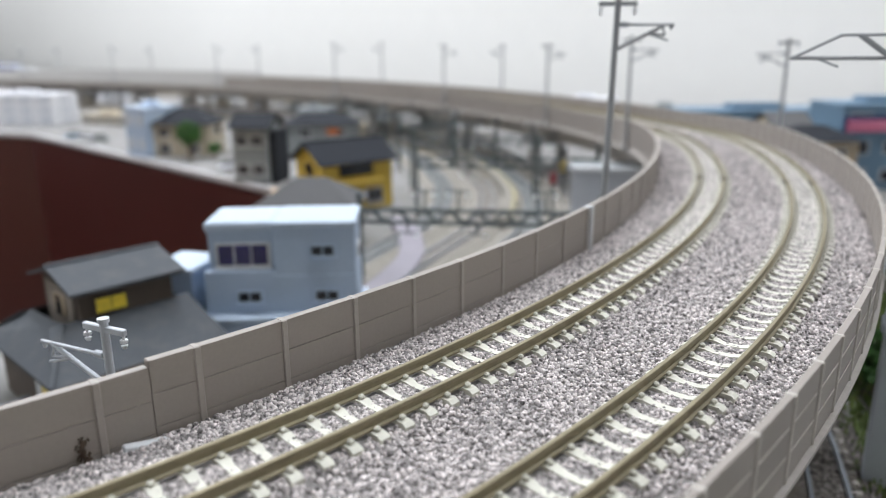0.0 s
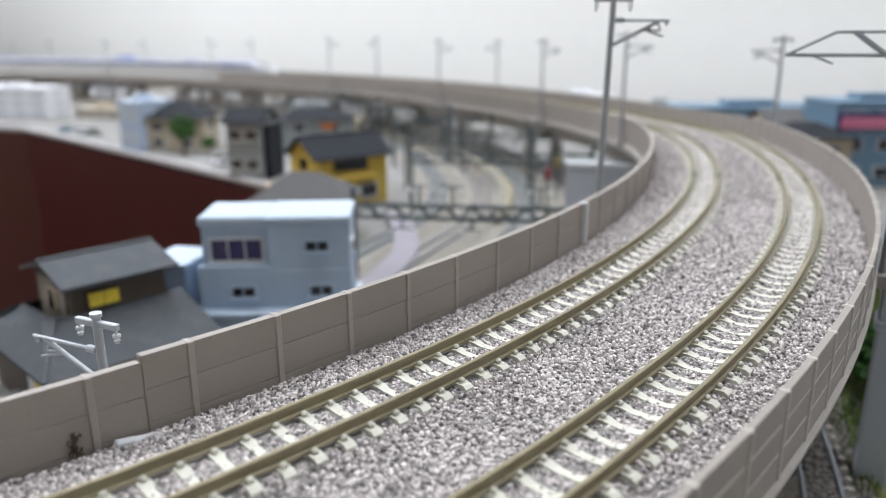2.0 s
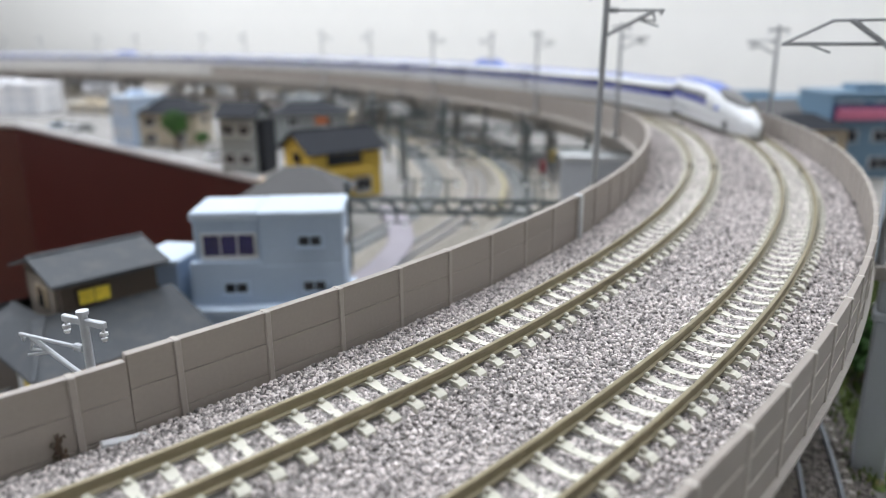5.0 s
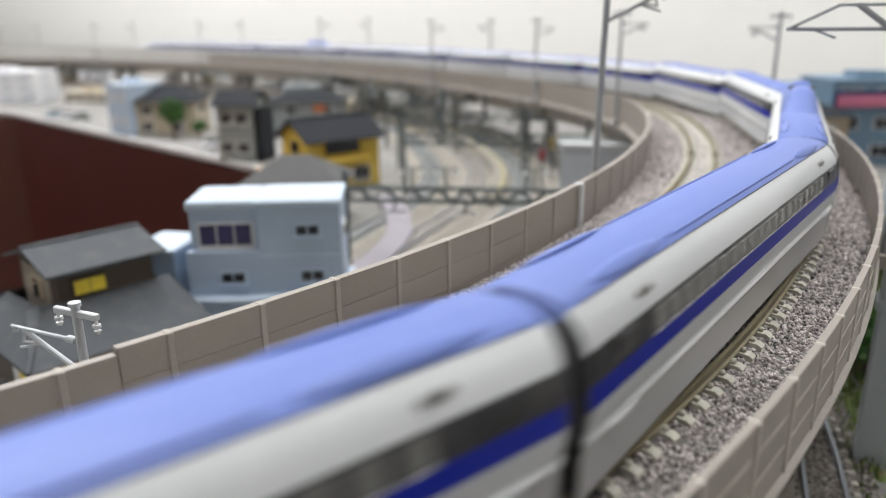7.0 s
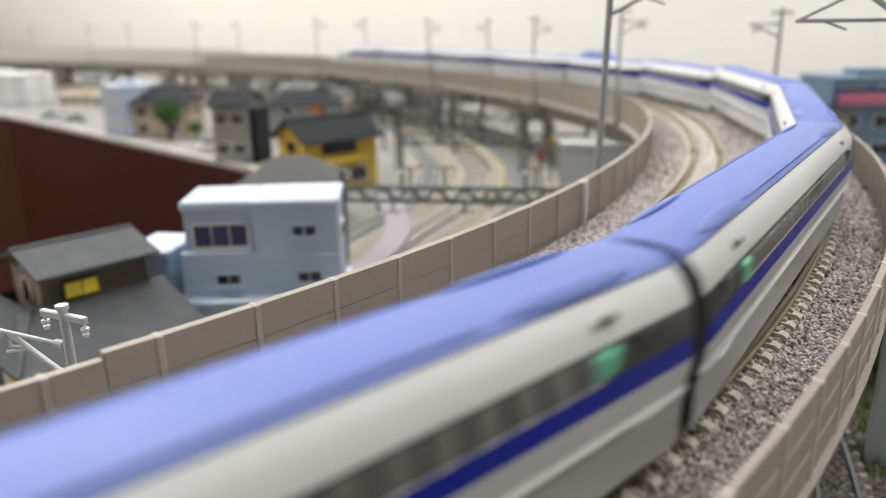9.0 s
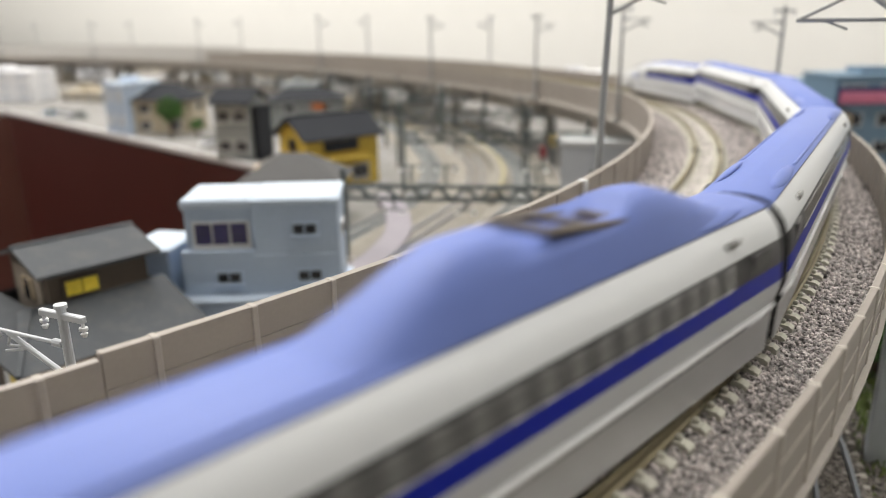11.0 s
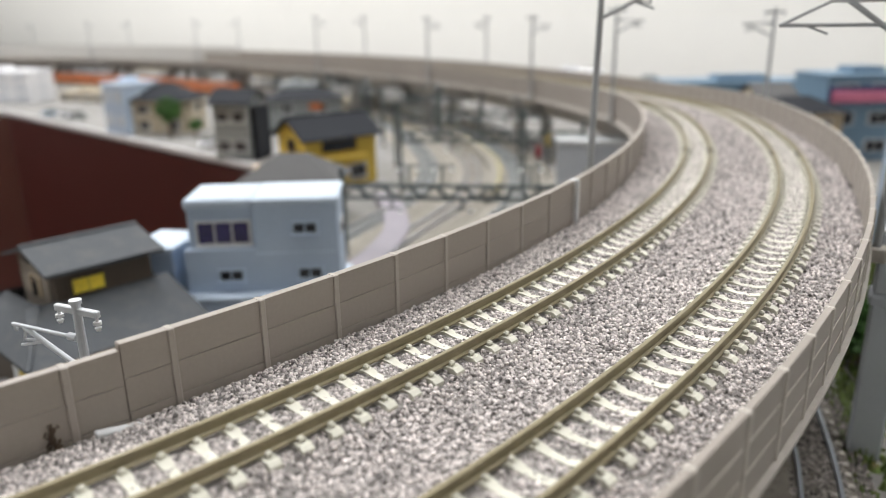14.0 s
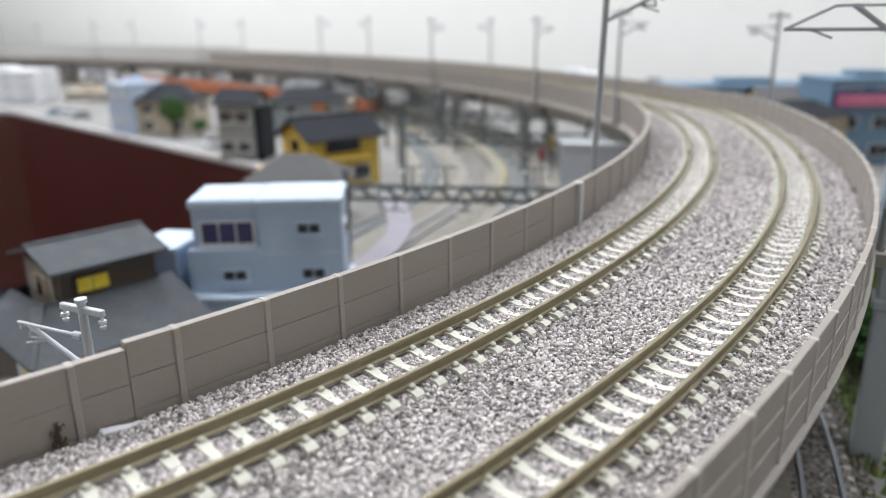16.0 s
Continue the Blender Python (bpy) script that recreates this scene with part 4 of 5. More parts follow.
def build_town():
    brown_house()
    blue_building()
    hip_roof_house()
    yellow_house()
    tunnel_building()
    tall = simple_house(-0.025, 0.285, 40, 0.034, 0.036, 0.054, 0.010, M_GREYWALL, M_ROOFDARK, "tall grey house with a charcoal gable roof")
    # dark box added for the shadow in the gap to the next building
    part("shadow_gap", boxed(0.0345, 0.0410, 0.004, 0.036, 0, 0.050, 0.0005), M_ROOFDARK, tall, "dark box in place of a shadowed gap")
    wide = simple_house(-0.140, 0.400, 58, 0.085, 0.050, 0.038, 0.012, M_GREYWALL, M_ROOFDARK, "white-banded house with a wide charcoal roof and orange sign", False)
    part("sign", boxed(0.048, 0.062, -0.0016, 0.0004, 0.027, 0.034, 0.0003), M_ORANGE, wide, "small orange sign")
    simple_house(-0.265, 0.285, 48, 0.075, 0.055, 0.038, 0.018, M_BEIGE, M_ROOFDARK, "beige house with a dark hipped roof", False)
    flat_block(-0.302, 0.272, 12, 0.045, 0.048, 0.056, M_PBLUE, "pale blue flat-roofed block", 2, 2, M_PBLUEROOF, pane=M_PIER)
    flat_block(-0.86, 0.205, 38, 0.140, 0.06, 0.050, M_WHITEWALL, "white flat-roofed apartment block with rows of openings", 3, 4, pane=M_PIER)
    flat_block(-0.740, 0.332, 32, 0.09, 0.04, 0.016, M_BEIGE, "low beige flat-roofed block", 2, 4)
    flat_block(-0.30, 0.50, 40, 0.05, 0.04, 0.040, M_GREYWALL, "plain grey flat-roofed block with small openings", 3, 3)
    flat_block(-0.16, 0.46, 44, 0.05, 0.04, 0.030, M_BEIGE, "small beige flat-roofed block", 2, 3)
    for i, (x, y, w, z, m) in enumerate(((-1.25, 0.75, 0.10, 0.05, M_GREYWALL), (-1.0, 0.80, 0.09, 0.045, M_BEIGE), (-0.78, 0.76, 0.08, 0.05, M_GREYWALL), (-0.62, 0.80, 0.10, 0.042, M_WHITEWALL),
                                         (-0.42, 0.82, 0.07, 0.048, M_BEIGE), (-0.25, 0.84, 0.08, 0.040, M_GREYWALL), (-0.08, 0.80, 0.08, 0.05, M_WHITEWALL), (0.08, 0.78, 0.06, 0.046, M_GREYWALL), (0.2, 0.74, 0.06, 0.042, M_BEIGE),
                                         (-1.5, 0.70, 0.12, 0.055, M_BEIGE), (-1.7, 0.55, 0.12, 0.05, M_GREYWALL), (-1.35, 0.50, 0.1, 0.045, M_WHITEWALL))):
        flat_block(x, y, 30 + 9 * (i % 3), w, 0.045, z, m, "blurred distant flat-roofed town block", 3, 3)
    tree(-0.205, 0.312, 0.046, 0.018, 3)
    tree(-0.190, 0.335, 0.020, 0.010, 4)
    tree(-0.66, 0.42, 0.024, 0.014, 5)
    tree(0.10, 0.70, 0.040, 0.018, 6)
    tree(-0.02, 0.73, 0.044, 0.018, 7)
    # outside the curve
    flat_block(0.362, 0.666, 50, 0.095, 0.06, 0.0715, M_SBLUE, "blue shop building with a pink sign", 3, 3)
    s = empty("sign_board", pose(0.362, 0.666, 0.050, 0, 0, 50), "bright pink and blue sign board", "sign")
    part("board", boxed(0.003, 0.060, -0.0045, -0.0015, 0.001, 0.0105, 0.0005), M_PINK, s)
    part("board_frame", boxed(0.001, 0.062, -0.0016, -0.0002, 0.0, 0.0145, 0.0003), M_DKPANE, s)
    simple_house(0.345, 0.600, 50, 0.062, 0.045, 0.046, 0.012, M_TAN, M_ROOFDARK, "tan house with a dark hipped roof behind the viaduct", False)
    simple_house(0.325, 0.622, 50, 0.030, 0.040, 0.056, 0.010, M_BEIGE, M_ROOFMID, "beige house with a brownish gable roof")
    flat_block(0.20, 0.680, 50, 0.185, 0.06, 0.056, M_SBLUE, "long blue station building behind the viaduct", 2, 8, M_SBLUE)
    flat_block(0.520, 0.400, 50, 0.05, 0.04, 0.085, M_PBLUE, "pale blue block close behind the viaduct", 3, 2, M_PBLUE)
    pier = empty("support_column", pose(0.5635, 0.2172, 0, 0, 0, 20), "square pale blue-grey column beside the viaduct", "column")
    part("shaft", boxed(-0.0042, 0.0042, -0.0042, 0.0042, 0, 0.047, 0.0005), M_PIER, pier)
    part("head", boxed(-0.0052, 0.0052, -0.0052, 0.0052, 0.047, 0.050, 0.0006), M_PIER, pier)
    part("upper_shaft", boxed(-0.0044, 0.0044, -0.0044, 0.0044, 0.050, 0.068, 0.0005), M_PIER, pier)


def build_outer_side():
    """The track that passes below the viaduct and the turf beside it."""
    line = smooth_line([(0.611, 0.076), (0.576, 0.161), (0.543, 0.221), (0.491, 0.295), (0.421, 0.375)], 12)
    t = empty("low_track", pose(0, 0, 0), "lower model track that passes below the viaduct", "railway track", "lower tracks", "structure")
    part("low_ballast", ribbon(line, [(-0.060, 0.0006), (0.0110, 0.0006), (0.0070, 0.0040), (-0.0078, 0.0044), (-0.058, 0.0030)]), M_GRAVELBED, t)
    for g in (-0.0048, 0.0048):
        part("low_rail", ribbon(line, [(g - 0.0005, 0.0038), (g + 0.0005, 0.0038), (g + 0.0005, 0.006), (g - 0.0005, 0.006)]), M_LOWRAIL, t)
    for a, b in zip(line, line[1:]):
        d = (b - a).length
        for k in range(max(1, int(d / 0.0055))):
            p = a + (b - a) * (k * 0.0055 / d)
            part("low_sleeper", boxed(-0.001, 0.001, -0.0088, 0.0088, 0.0026, 0.0042, 0.0002, pose(p.x, p.y, 0, 0, 0, math.degrees(math.atan2(b.y - a.y, b.x - a.x)))), M_DECK, t)
    rng = random.Random(11)
    verts, faces = [], []
    for i in range(26000):
        s, o = rng.uniform(0.0, 1.0), rng.uniform(-0.056, 0.0145)
        k = min(int(s * (len(line) - 1)), len(line) - 2)
        f = s * (len(line) - 1) - k
        p, d = line[k].lerp(line[k + 1], f), (line[k + 1] - line[k]).normalized()
        z = 0.0044 if abs(o) < 0.0070 else 0.0036 if o < 0 else 0.0016
        if 0.0036 < abs(o) < 0.006:
            continue
        r = rng.uniform(0.0004, 0.0009)
        c0 = Vector((p.x + d.y * o, p.y - d.x * o, z))
        n = len(verts)
        for u in ((1, 0, 0), (-1, 0, 0), (0, 1, 0), (0, -1, 0), (0, 0, 1), (0, 0, -1)):
            verts.append(c0 + Vector(u) * r * rng.uniform(0.6, 1.3))
        faces += [(n + a, n + b, n + c) for a, b, c in ((0, 2, 4), (2, 1, 4), (1, 3, 4), (3, 0, 4), (2, 0, 5), (1, 2, 5), (3, 1, 5), (0, 3, 5))]
    me = bpy.data.meshes.new("gravel")
    me.from_pydata([tuple(v) for v in verts], [], faces)
    me.materials.append(M_GRAVEL)
    tagged(new("gravel", me), "loose brownish grey gravel around the lower track", "gravel", kind="stuff")
    rng = random.Random(9)
    bm = bmesh.new()
    for i in range(3600):
        u, v = rng.random(), rng.uniform(-0.35, 1.0)
        x, y = 0.563 + 0.05 * u - 0.10 * v, 0.20 + 0.03 * u + 0.20 * v
        h = rng.uniform(0.001, 0.004) * (2.6 if v > 0.25 and u > 0.3 else 1)
        m = pose(x, y, h * 0.4, rng.uniform(-25, 25), rng.uniform(-25, 25), rng.uniform(0, 360)) @ Matrix.Diagonal((0.0011, 0.0011, h, 1))
        bmesh.ops.create_cone(bm, segments=4, radius1=1, radius2=0.25, depth=1, cap_ends=True, matrix=m)
    tagged(part("turf", bm, M_GRASS), "tufted green and olive model turf", "turf", kind="stuff")
    for i, (x, y) in enumerate(((0.541, 0.277), (0.550, 0.268), (0.532, 0.292), (0.560, 0.285), (0.545, 0.300))):
        tree(x, y, 0.020, 0.012, 20 + i, "low dense green model shrub")


# ---- the train ----
PITCH, NOSE = 0.1300, 0.1450
CARH = 0.0238
PROF = [("roof", [(0.0, 0.0240), (0.0020, 0.0239), (0.0038, 0.0236), (0.0049, 0.0232), (0.0055, 0.0227)]),
        ("upper_side", [(0.0055, 0.0227), (0.0065, 0.0218), (0.0075, 0.0204), (0.0081, 0.0187)]),
        ("window_band", [(0.0081, 0.0187), (0.0084, 0.0176), (0.0086, 0.0164), (0.0087, 0.0151)]),
        ("blue_stripe", [(0.0087, 0.0151), (0.0089, 0.0125)]),
        ("lower_side", [(0.0089, 0.0125), (0.0088, 0.0110), (0.0082, 0.0089)]),
        ("skirt", [(0.0082, 0.0089), (0.0086, 0.0085), (0.0086, 0.0081), (0.0081, 0.0072), (0.0079, 0.0010)])]
TRAIN_MATS = {"roof": M_BLUE, "upper_side": M_WHITE, "window_band": M_BAND, "blue_stripe": M_STRIPE, "lower_side": M_WHITE, "skirt": M_SKIRT}


def loft(strip, stations, side):
    """A strip of the body's profile drawn through stations of (x, width factor, height factor)."""
    bm, rows = bmesh.new(), []
    for x, fy, fz in stations:
        rows.append([bm.verts.new((x, side * y * fy, 0.0010 + (z - 0.0010) * fz)) for y, z in strip])
    for a, b in zip(rows, rows[1:]):
        for i in range(len(strip) - 1):
            try:
                bm.faces.new((a[i], a[i + 1], b[i + 1], b[i]))
            except ValueError:
                pass
    return bm


def nose_station(x, x0, x1):
    """Width and height factors along the long nose."""
    t = max(0.0, min(1.0, (x - x0) / (x1 - x0)))
    fz = 1 - 0.66 * t ** 1.75
    fy = 1 - 0.72 * t ** 3.0
    if t > 0.94:
        k = (t - 0.94) / 0.06
        fy *= 1 - 0.55 * k * k
        fz *= 1 - 0.35 * k * k
    return fy, fz


def car_body(car, length, nose):
    """Local x runs forward; 0 is the middle of the car."""
    h = length / 2 - 0.0012
    if not nose:
        body = [(-h, 0.965, 0.985), (-h + 0.0006, 1, 1), (h - 0.0006, 1, 1), (h, 0.965, 0.985)]
        full = {k: body for k, _ in PROF}
    else:
        x0, x1 = h - 0.088, h
        xs = [x0 + (x1 - x0) * k / 26 for k in range(27)]
        ns = [(x, *nose_station(x, x0, x1)) for x in xs]
        full = {k: [(-h, 0.965, 0.985), (-h + 0.0006, 1, 1), (x0 - 0.001, 1, 1)] + ns for k, _ in PROF}
    for name, strip in PROF:
        for side in (-1, 1):
            st = full[name]
            if nose and name in ("window_band", "blue_stripe"):
                cut = x0 + 0.027
                part(name, loft(strip, [p for p in st if p[0] <= cut], side), TRAIN_MATS[name], car, smooth=True)
                part("nose_side", loft(strip, [p for p in st if p[0] >= cut - 0.0035], side), M_WHITE, car, smooth=True)
            elif nose and name == "roof":
                cut = x0 + 0.046
                part("roof", loft(strip, [p for p in st if p[0] <= cut], side), M_BLUE, car, smooth=True)
                part("nose_top", loft(strip, [p for p in st if p[0] >= cut - 0.0035], side), M_WHITE, car, smooth=True)
            else:
                part(name, loft(strip, st, side), TRAIN_MATS[name], car, smooth=True)
    if nose:
        fy, fz = nose_station(h, x0, x1)
        ring = [(y * fy, 0.0010 + (z - 0.0010) * fz) for _, strip in PROF for y, z in strip]
        bm = bmesh.new()
        rim = [bm.verts.new((h, y, z)) for y, z in ring] + [bm.verts.new((h, -y, z)) for y, z in ring[::-1]]
        tip = bm.verts.new((h + 0.0008, 0, 0.0042))
        for a, b in zip(rim, rim[1:] + rim[:1]):
            if (a.co - b.co).length > 1e-7:
                bm.faces.new((a, b, tip))
        part("nose_tip", bm, M_WHITE, car, smooth=True)
    # end walls, underframe
    ends = (-1,) if nose else (-1, 1)
    for e in ends:
        bm = bmesh.new()
        ring = [(y * 0.965, 0.0010 + (z - 0.0010) * 0.985) for _, strip in PROF for y, z in strip]
        vs = [bm.verts.new((e * h, y, z)) for y, z in ring] + [bm.verts.new((e * h, -y, z)) for y, z in ring[::-1]]
        bm.faces.new(vs)
        part("end_wall", bm, M_DARK, car)
        part("gangway", boxed(e * h - 0.0012 if e > 0 else e * h - 0.0006, e * h + 0.0006 if e > 0 else e * h + 0.0012, -0.004, 0.004, 0.004, 0.019, 0.0005), M_DARK, car)
        part("roof_hood", sweep_hood(e * h, e, PROF[:1]), M_BLUE, car)
        part("gangway_hood", sweep_hood(e * h, e, PROF[1:5]), M_HOOD, car, "dark grey rubber diaphragm")
    fl = h - 0.004 if not nose else h - 0.030
    part("underframe", boxed(-h + 0.001, fl, -0.0068, 0.0068, 0.0016, 0.0088), M_DARK, car)
    for bx in ((-h + 0.020), (h - 0.020 if not nose else h - 0.055)):
        for wx in (-0.0065, 0.0065):
            bm = bmesh.new()
            for y in (-0.0046, 0.0046):
                rod(bm, (bx + wx, y - 0.0009, 0.0027), (bx + wx, y + 0.0009, 0.0027), 0.0027, 16)
            rod(bm, (bx + wx, -0.0046, 0.0027), (bx + wx, 0.0046, 0.0027), 0.0006, 8)
            part("wheelset", bm, M_JOINER, car)
    # the line between roof and side, the skirt's ridge with its highlight painted white and a dark line below it
    s1 = h - 0.002 if not nose else x0
    for side in (-1, 1):
        part("roof_seam", rod(bmesh.new(), (-h + 0.001, side * 0.00552, 0.02272), (s1, side * 0.00552, 0.02272), 0.00010, 5), M_HOOD, car)
        part("skirt_ridge_highlight", rod(bmesh.new(), (-h + 0.003, side * 0.00855, 0.00845), (s1 - 0.001, side * 0.00855, 0.00845), 0.00032, 8), M_HIGHLIGHT, car, "ridge above the skirt with its highlight painted white", smooth=True)
        part("skirt_dark_line", rod(bmesh.new(), (-h + 0.003, side * 0.00822, 0.00745), (s1 - 0.001, side * 0.00822, 0.00745), 0.00014, 5), M_HOOD, car)
    # windows
    w0, w1 = -h + 0.016, (h - 0.016 if not nose else x0 + 0.024)
    n = 20 if not nose else 12
    d = (w1 - w0) / n
    src = None
    for i in range(n):
        for side in (-1, 1):
            xc = w0 + d * (i + 0.5)
            if src is None:
                bm = boxed(-d * 0.33, d * 0.33, -0.0002, 0.0002, -0.0013, 0.0013, 0.00015)
                src = part("window_pane", bm, M_PANE, car)
                src.matrix_basis = pose(xc, side * 0.00846, 0.0169, side * 8)
            else:
                share("window_pane", src.data, pose(xc, side * 0.00846, 0.0169, side * 8), car)
    # bright dashes that paint the reflections on the windows' lower edges
    for side in (-1, 1):
        bm = bmesh.new()
        for i in range(n):
            xc = w0 + d * (i + 0.5)
            box(bm, xc - d * 0.36, xc + d * 0.36, side * 0.0087 - 0.00012, side * 0.0087 + 0.00012, 0.01512, 0.01534)
        part("window_glint", bm, M_HIGHLIGHT, car, "thin bright dashes that paint reflections below the windows")
    # doors and small marks at the ends
    for e in ((-1, 1) if not nose else (-1,)):
        for side in (-1, 1):
            part("door", boxed(e * (h - 0.0085) - 0.0028, e * (h - 0.0085) + 0.0028, side * 0.0084 - 0.0005, side * 0.0084 + 0.0003, 0.0154, 0.0185, 0.0002), M_BAND, car)
            part("door_step", boxed(e * (h - 0.0085) - 0.003, e * (h - 0.0085) + 0.003, side * 0.0084 - 0.0006, side * 0.0084 + 0.0006, 0.0078, 0.0087, 0.0002), M_SKIRT, car)
            part("destination_sign", boxed(e * (h - 0.0155) - 0.0016, e * (h - 0.0155) + 0.0016, side * 0.0073 - 0.0004, side * 0.0073 + 0.0004, 0.0203, 0.0212, 0.0001), M_PANE, car)
    # raised roof ducts near the edges
    for e in ((-1, 1) if not nose else (-1,)):
        for side in (-1, 1):
            bm = bmesh.new()
            bmesh.ops.create_icosphere(bm, subdivisions=3, radius=1, matrix=Matrix.Translation((e * (h - 0.017), side * 0.0043, 0.0235)) @ Matrix.Rotation(side * -0.55, 4, "X") @ Matrix.Diagonal((0.0100, 0.0012, 0.0005, 1)))
            part("roof_fairing", bm, M_BLUE, car, smooth=True)
    for side in (-1, 1):
        a, b = (-h + 0.030, h - 0.030) if not nose else (-h + 0.030, x0 + 0.01)
        part("roof_rail", rod(bmesh.new(), (a, side * 0.0045, 0.0234), (b, side * 0.0045, 0.0234), 0.00028, 6), M_BLUE, car)


def sweep_hood(x, e, strips):
    """The part of the ring between two cars that lies along the given strips."""
    bm = bmesh.new()
    half = [(y * 0.93, 0.0010 + (z - 0.0010) * 0.96) for _, strip in strips for y, z in strip]
    for side in (-1, 1):
        a = [bm.verts.new((x, side * y, z)) for y, z in half]
        b = [bm.verts.new((x + e * 0.0011, side * y, z)) for y, z in half]
        for i in range(len(half) - 1):
            if half[i] != half[i + 1]:
                bm.faces.new((a[i], a[i + 1], b[i + 1], b[i]))
    return bm


def nose_details(car):
    h = NOSE / 2 - 0.0012
    x0, x1 = h - 0.088, h
    # dark cockpit canopy that follows the falling roof
    bm = bmesh.new()
    strip = PROF[0][1] + PROF[1][1][1:2]
    rows = []
    for k in range(15):
        x = x0 + 0.030 + 0.040 * k / 14
        fy, fz = nose_station(x, x0, x1)
        wide = math.sin(math.pi * k / 14) ** 0.5
        row = []
        for j in range(-8, 9):
            u = abs(j) / 8 * wide * (len(strip) - 1)
            i = min(int(u), len(strip) - 2)
            f = u - i
            y = strip[i][0] * (1 - f) + strip[i + 1][0] * f
            z = strip[i][1] * (1 - f) + strip[i + 1][1] * f
            row.append(bm.verts.new((x, math.copysign(y, j) * fy, 0.0010 + (z - 0.0010) * fz + 0.0003 + 0.0007 * math.sin(math.pi * k / 14) * (1 - abs(j) / 8))))
        rows.append(row)
    for a, b in zip(rows, rows[1:]):
        for i in range(16):
            bm.faces.new((a[i], a[i + 1], b[i + 1], b[i]))
    part("cockpit_canopy", bm, M_CANOPY, car, "dark glossy cockpit canopy", smooth=True)
    for side in (-1, 1):
        fy, fz = nose_station(x0 + 0.034, x0, x1)
        part("cab_door", boxed(x0 + 0.031, x0 + 0.0355, side * 0.0088 * fy - 0.0004, side * 0.0088 * fy + 0.0002, 0.0095, 0.0170, 0.0002), M_SKIRT, car)
        part("cab_window", boxed(x0 + 0.0322, x0 + 0.0343, side * 0.0087 * fy - 0.0004, side * 0.0087 * fy + 0.0004, 0.0135, 0.0166, 0.0002), M_BAND, car)
        fy, fz = nose_station(x0 + 0.043, x0, x1)
        part("blue_emblem", boxed(x0 + 0.039, x0 + 0.046, side * 0.0089 * fy - 0.0003, side * 0.0089 * fy + 0.0003, 0.0105, 0.0130, 0.0002), M_BLUE, car)
        part("headlight", boxed(x0 + 0.0745, x0 + 0.079, side * 0.0044 - 0.0006, side * 0.0044 + 0.0006, 0.0075, 0.0087, 0.0003), M_INSUL, car)


def pantograph_shield(car, e):
    """A tall smooth wind shield with a folded pantograph in it."""
    x = e * 0.021
    bm = bmesh.new()
    n, k = 28, 10
    rows = []
    for i in range(n + 1):
        t = i / n
        ramp = min(1.0, t / 0.30, (1 - t) / 0.22)
        rise = 0.0064 * (0.75 * ramp + 0.25 * ramp * ramp * (3 - 2 * ramp))
        half = 0.0056
        row = []
        for j in range(k + 1):
            u = -1 + 2 * j / k
            y = u * half
            zr = 0.0241 - 0.0016 * abs(u) ** 2.6
            notch = 0.30 if 0.40 < t < 0.66 and abs(u) < 0.55 else 1.0
            row.append(bm.verts.new((x - 0.035 + 0.070 * t, y, zr - 0.0004 + rise * notch * (1 - abs(u) ** 4))))
        rows.append(row)
    for a, b in zip(rows, rows[1:]):
        for j in range(k):
            bm.faces.new((a[j], a[j + 1], b[j + 1], b[j]))
    part("wind_shield", bm, M_BLUE, car, "smooth blue roof wind shield", smooth=True)
    bm = bmesh.new()
    for y in (-0.0035, 0.0035):
        rod(bm, (x - 0.006, y, 0.0275), (x + 0.008, y, 0.0292), 0.0005, 8)
    for dx in (-0.006, 0.001, 0.008):
        rod(bm, (x + dx, -0.0038, 0.0283 + dx * 0.12), (x + dx, 0.0038, 0.0283 + dx * 0.12), 0.0005, 8)
    part("pantograph", bm, M_JOINER, car, "folded dark grey pantograph")


def build_train():
    cars = []
    nose = empty("train_car", pose(0, 0, 0), "blue-roofed light grey bullet train nose car", "train car", "cars of the train")
    car_body(nose, NOSE, True)
    nose_details(nose)
    mid = empty("train_car", pose(0, 0, 0), "blue-roofed light grey bullet train car with a dark window band", "train car", "cars of the train")
    car_body(mid, PITCH, False)
    panto = empty("train_car", pose(0, 0, 0), "blue-roofed bullet train car with a tall pantograph shield", "train car", "cars of the train")
    car_body(panto, PITCH, False)
    pantograph_shield(panto, -1)
    h = PITCH / 2 - 0.0012
    greens = []
    for e in (-1, 1):
        green = empty("train_car", pose(0, 0, 0), "blue-roofed bullet train car with a green mark by its door", "train car", "cars of the train")
        car_body(green, PITCH, False)
        for side in (-1, 1):
            part("green_mark", boxed(e * (h - 0.0165) - 0.0020, e * (h - 0.0165) + 0.0020, side * 0.0085 - 0.0005, side * 0.0085 + 0.0005, 0.0155, 0.0183, 0.0003), M_GREEN, green, "green square mark")
        greens.append(green)
    cars.append(nose)
    used = {"mid": False, "panto": False, "rear_mark": False, "front_mark": False}
    for i in range(1, 15):
        kind = "panto" if i in (3, 11) else "rear_mark" if i == 6 else "front_mark" if i == 7 else "mid"
        src = {"mid": mid, "panto": panto, "rear_mark": greens[0], "front_mark": greens[1]}[kind]
        cars.append(src if not used[kind] else copy_thing(src, pose(0, 0, 0)))
        used[kind] = True
    cars.append(copy_thing(nose, pose(0, 0, 0)))
    tagged(cars[-1], "blue-roofed light grey bullet train tail car, nose pointing back")
    return cars


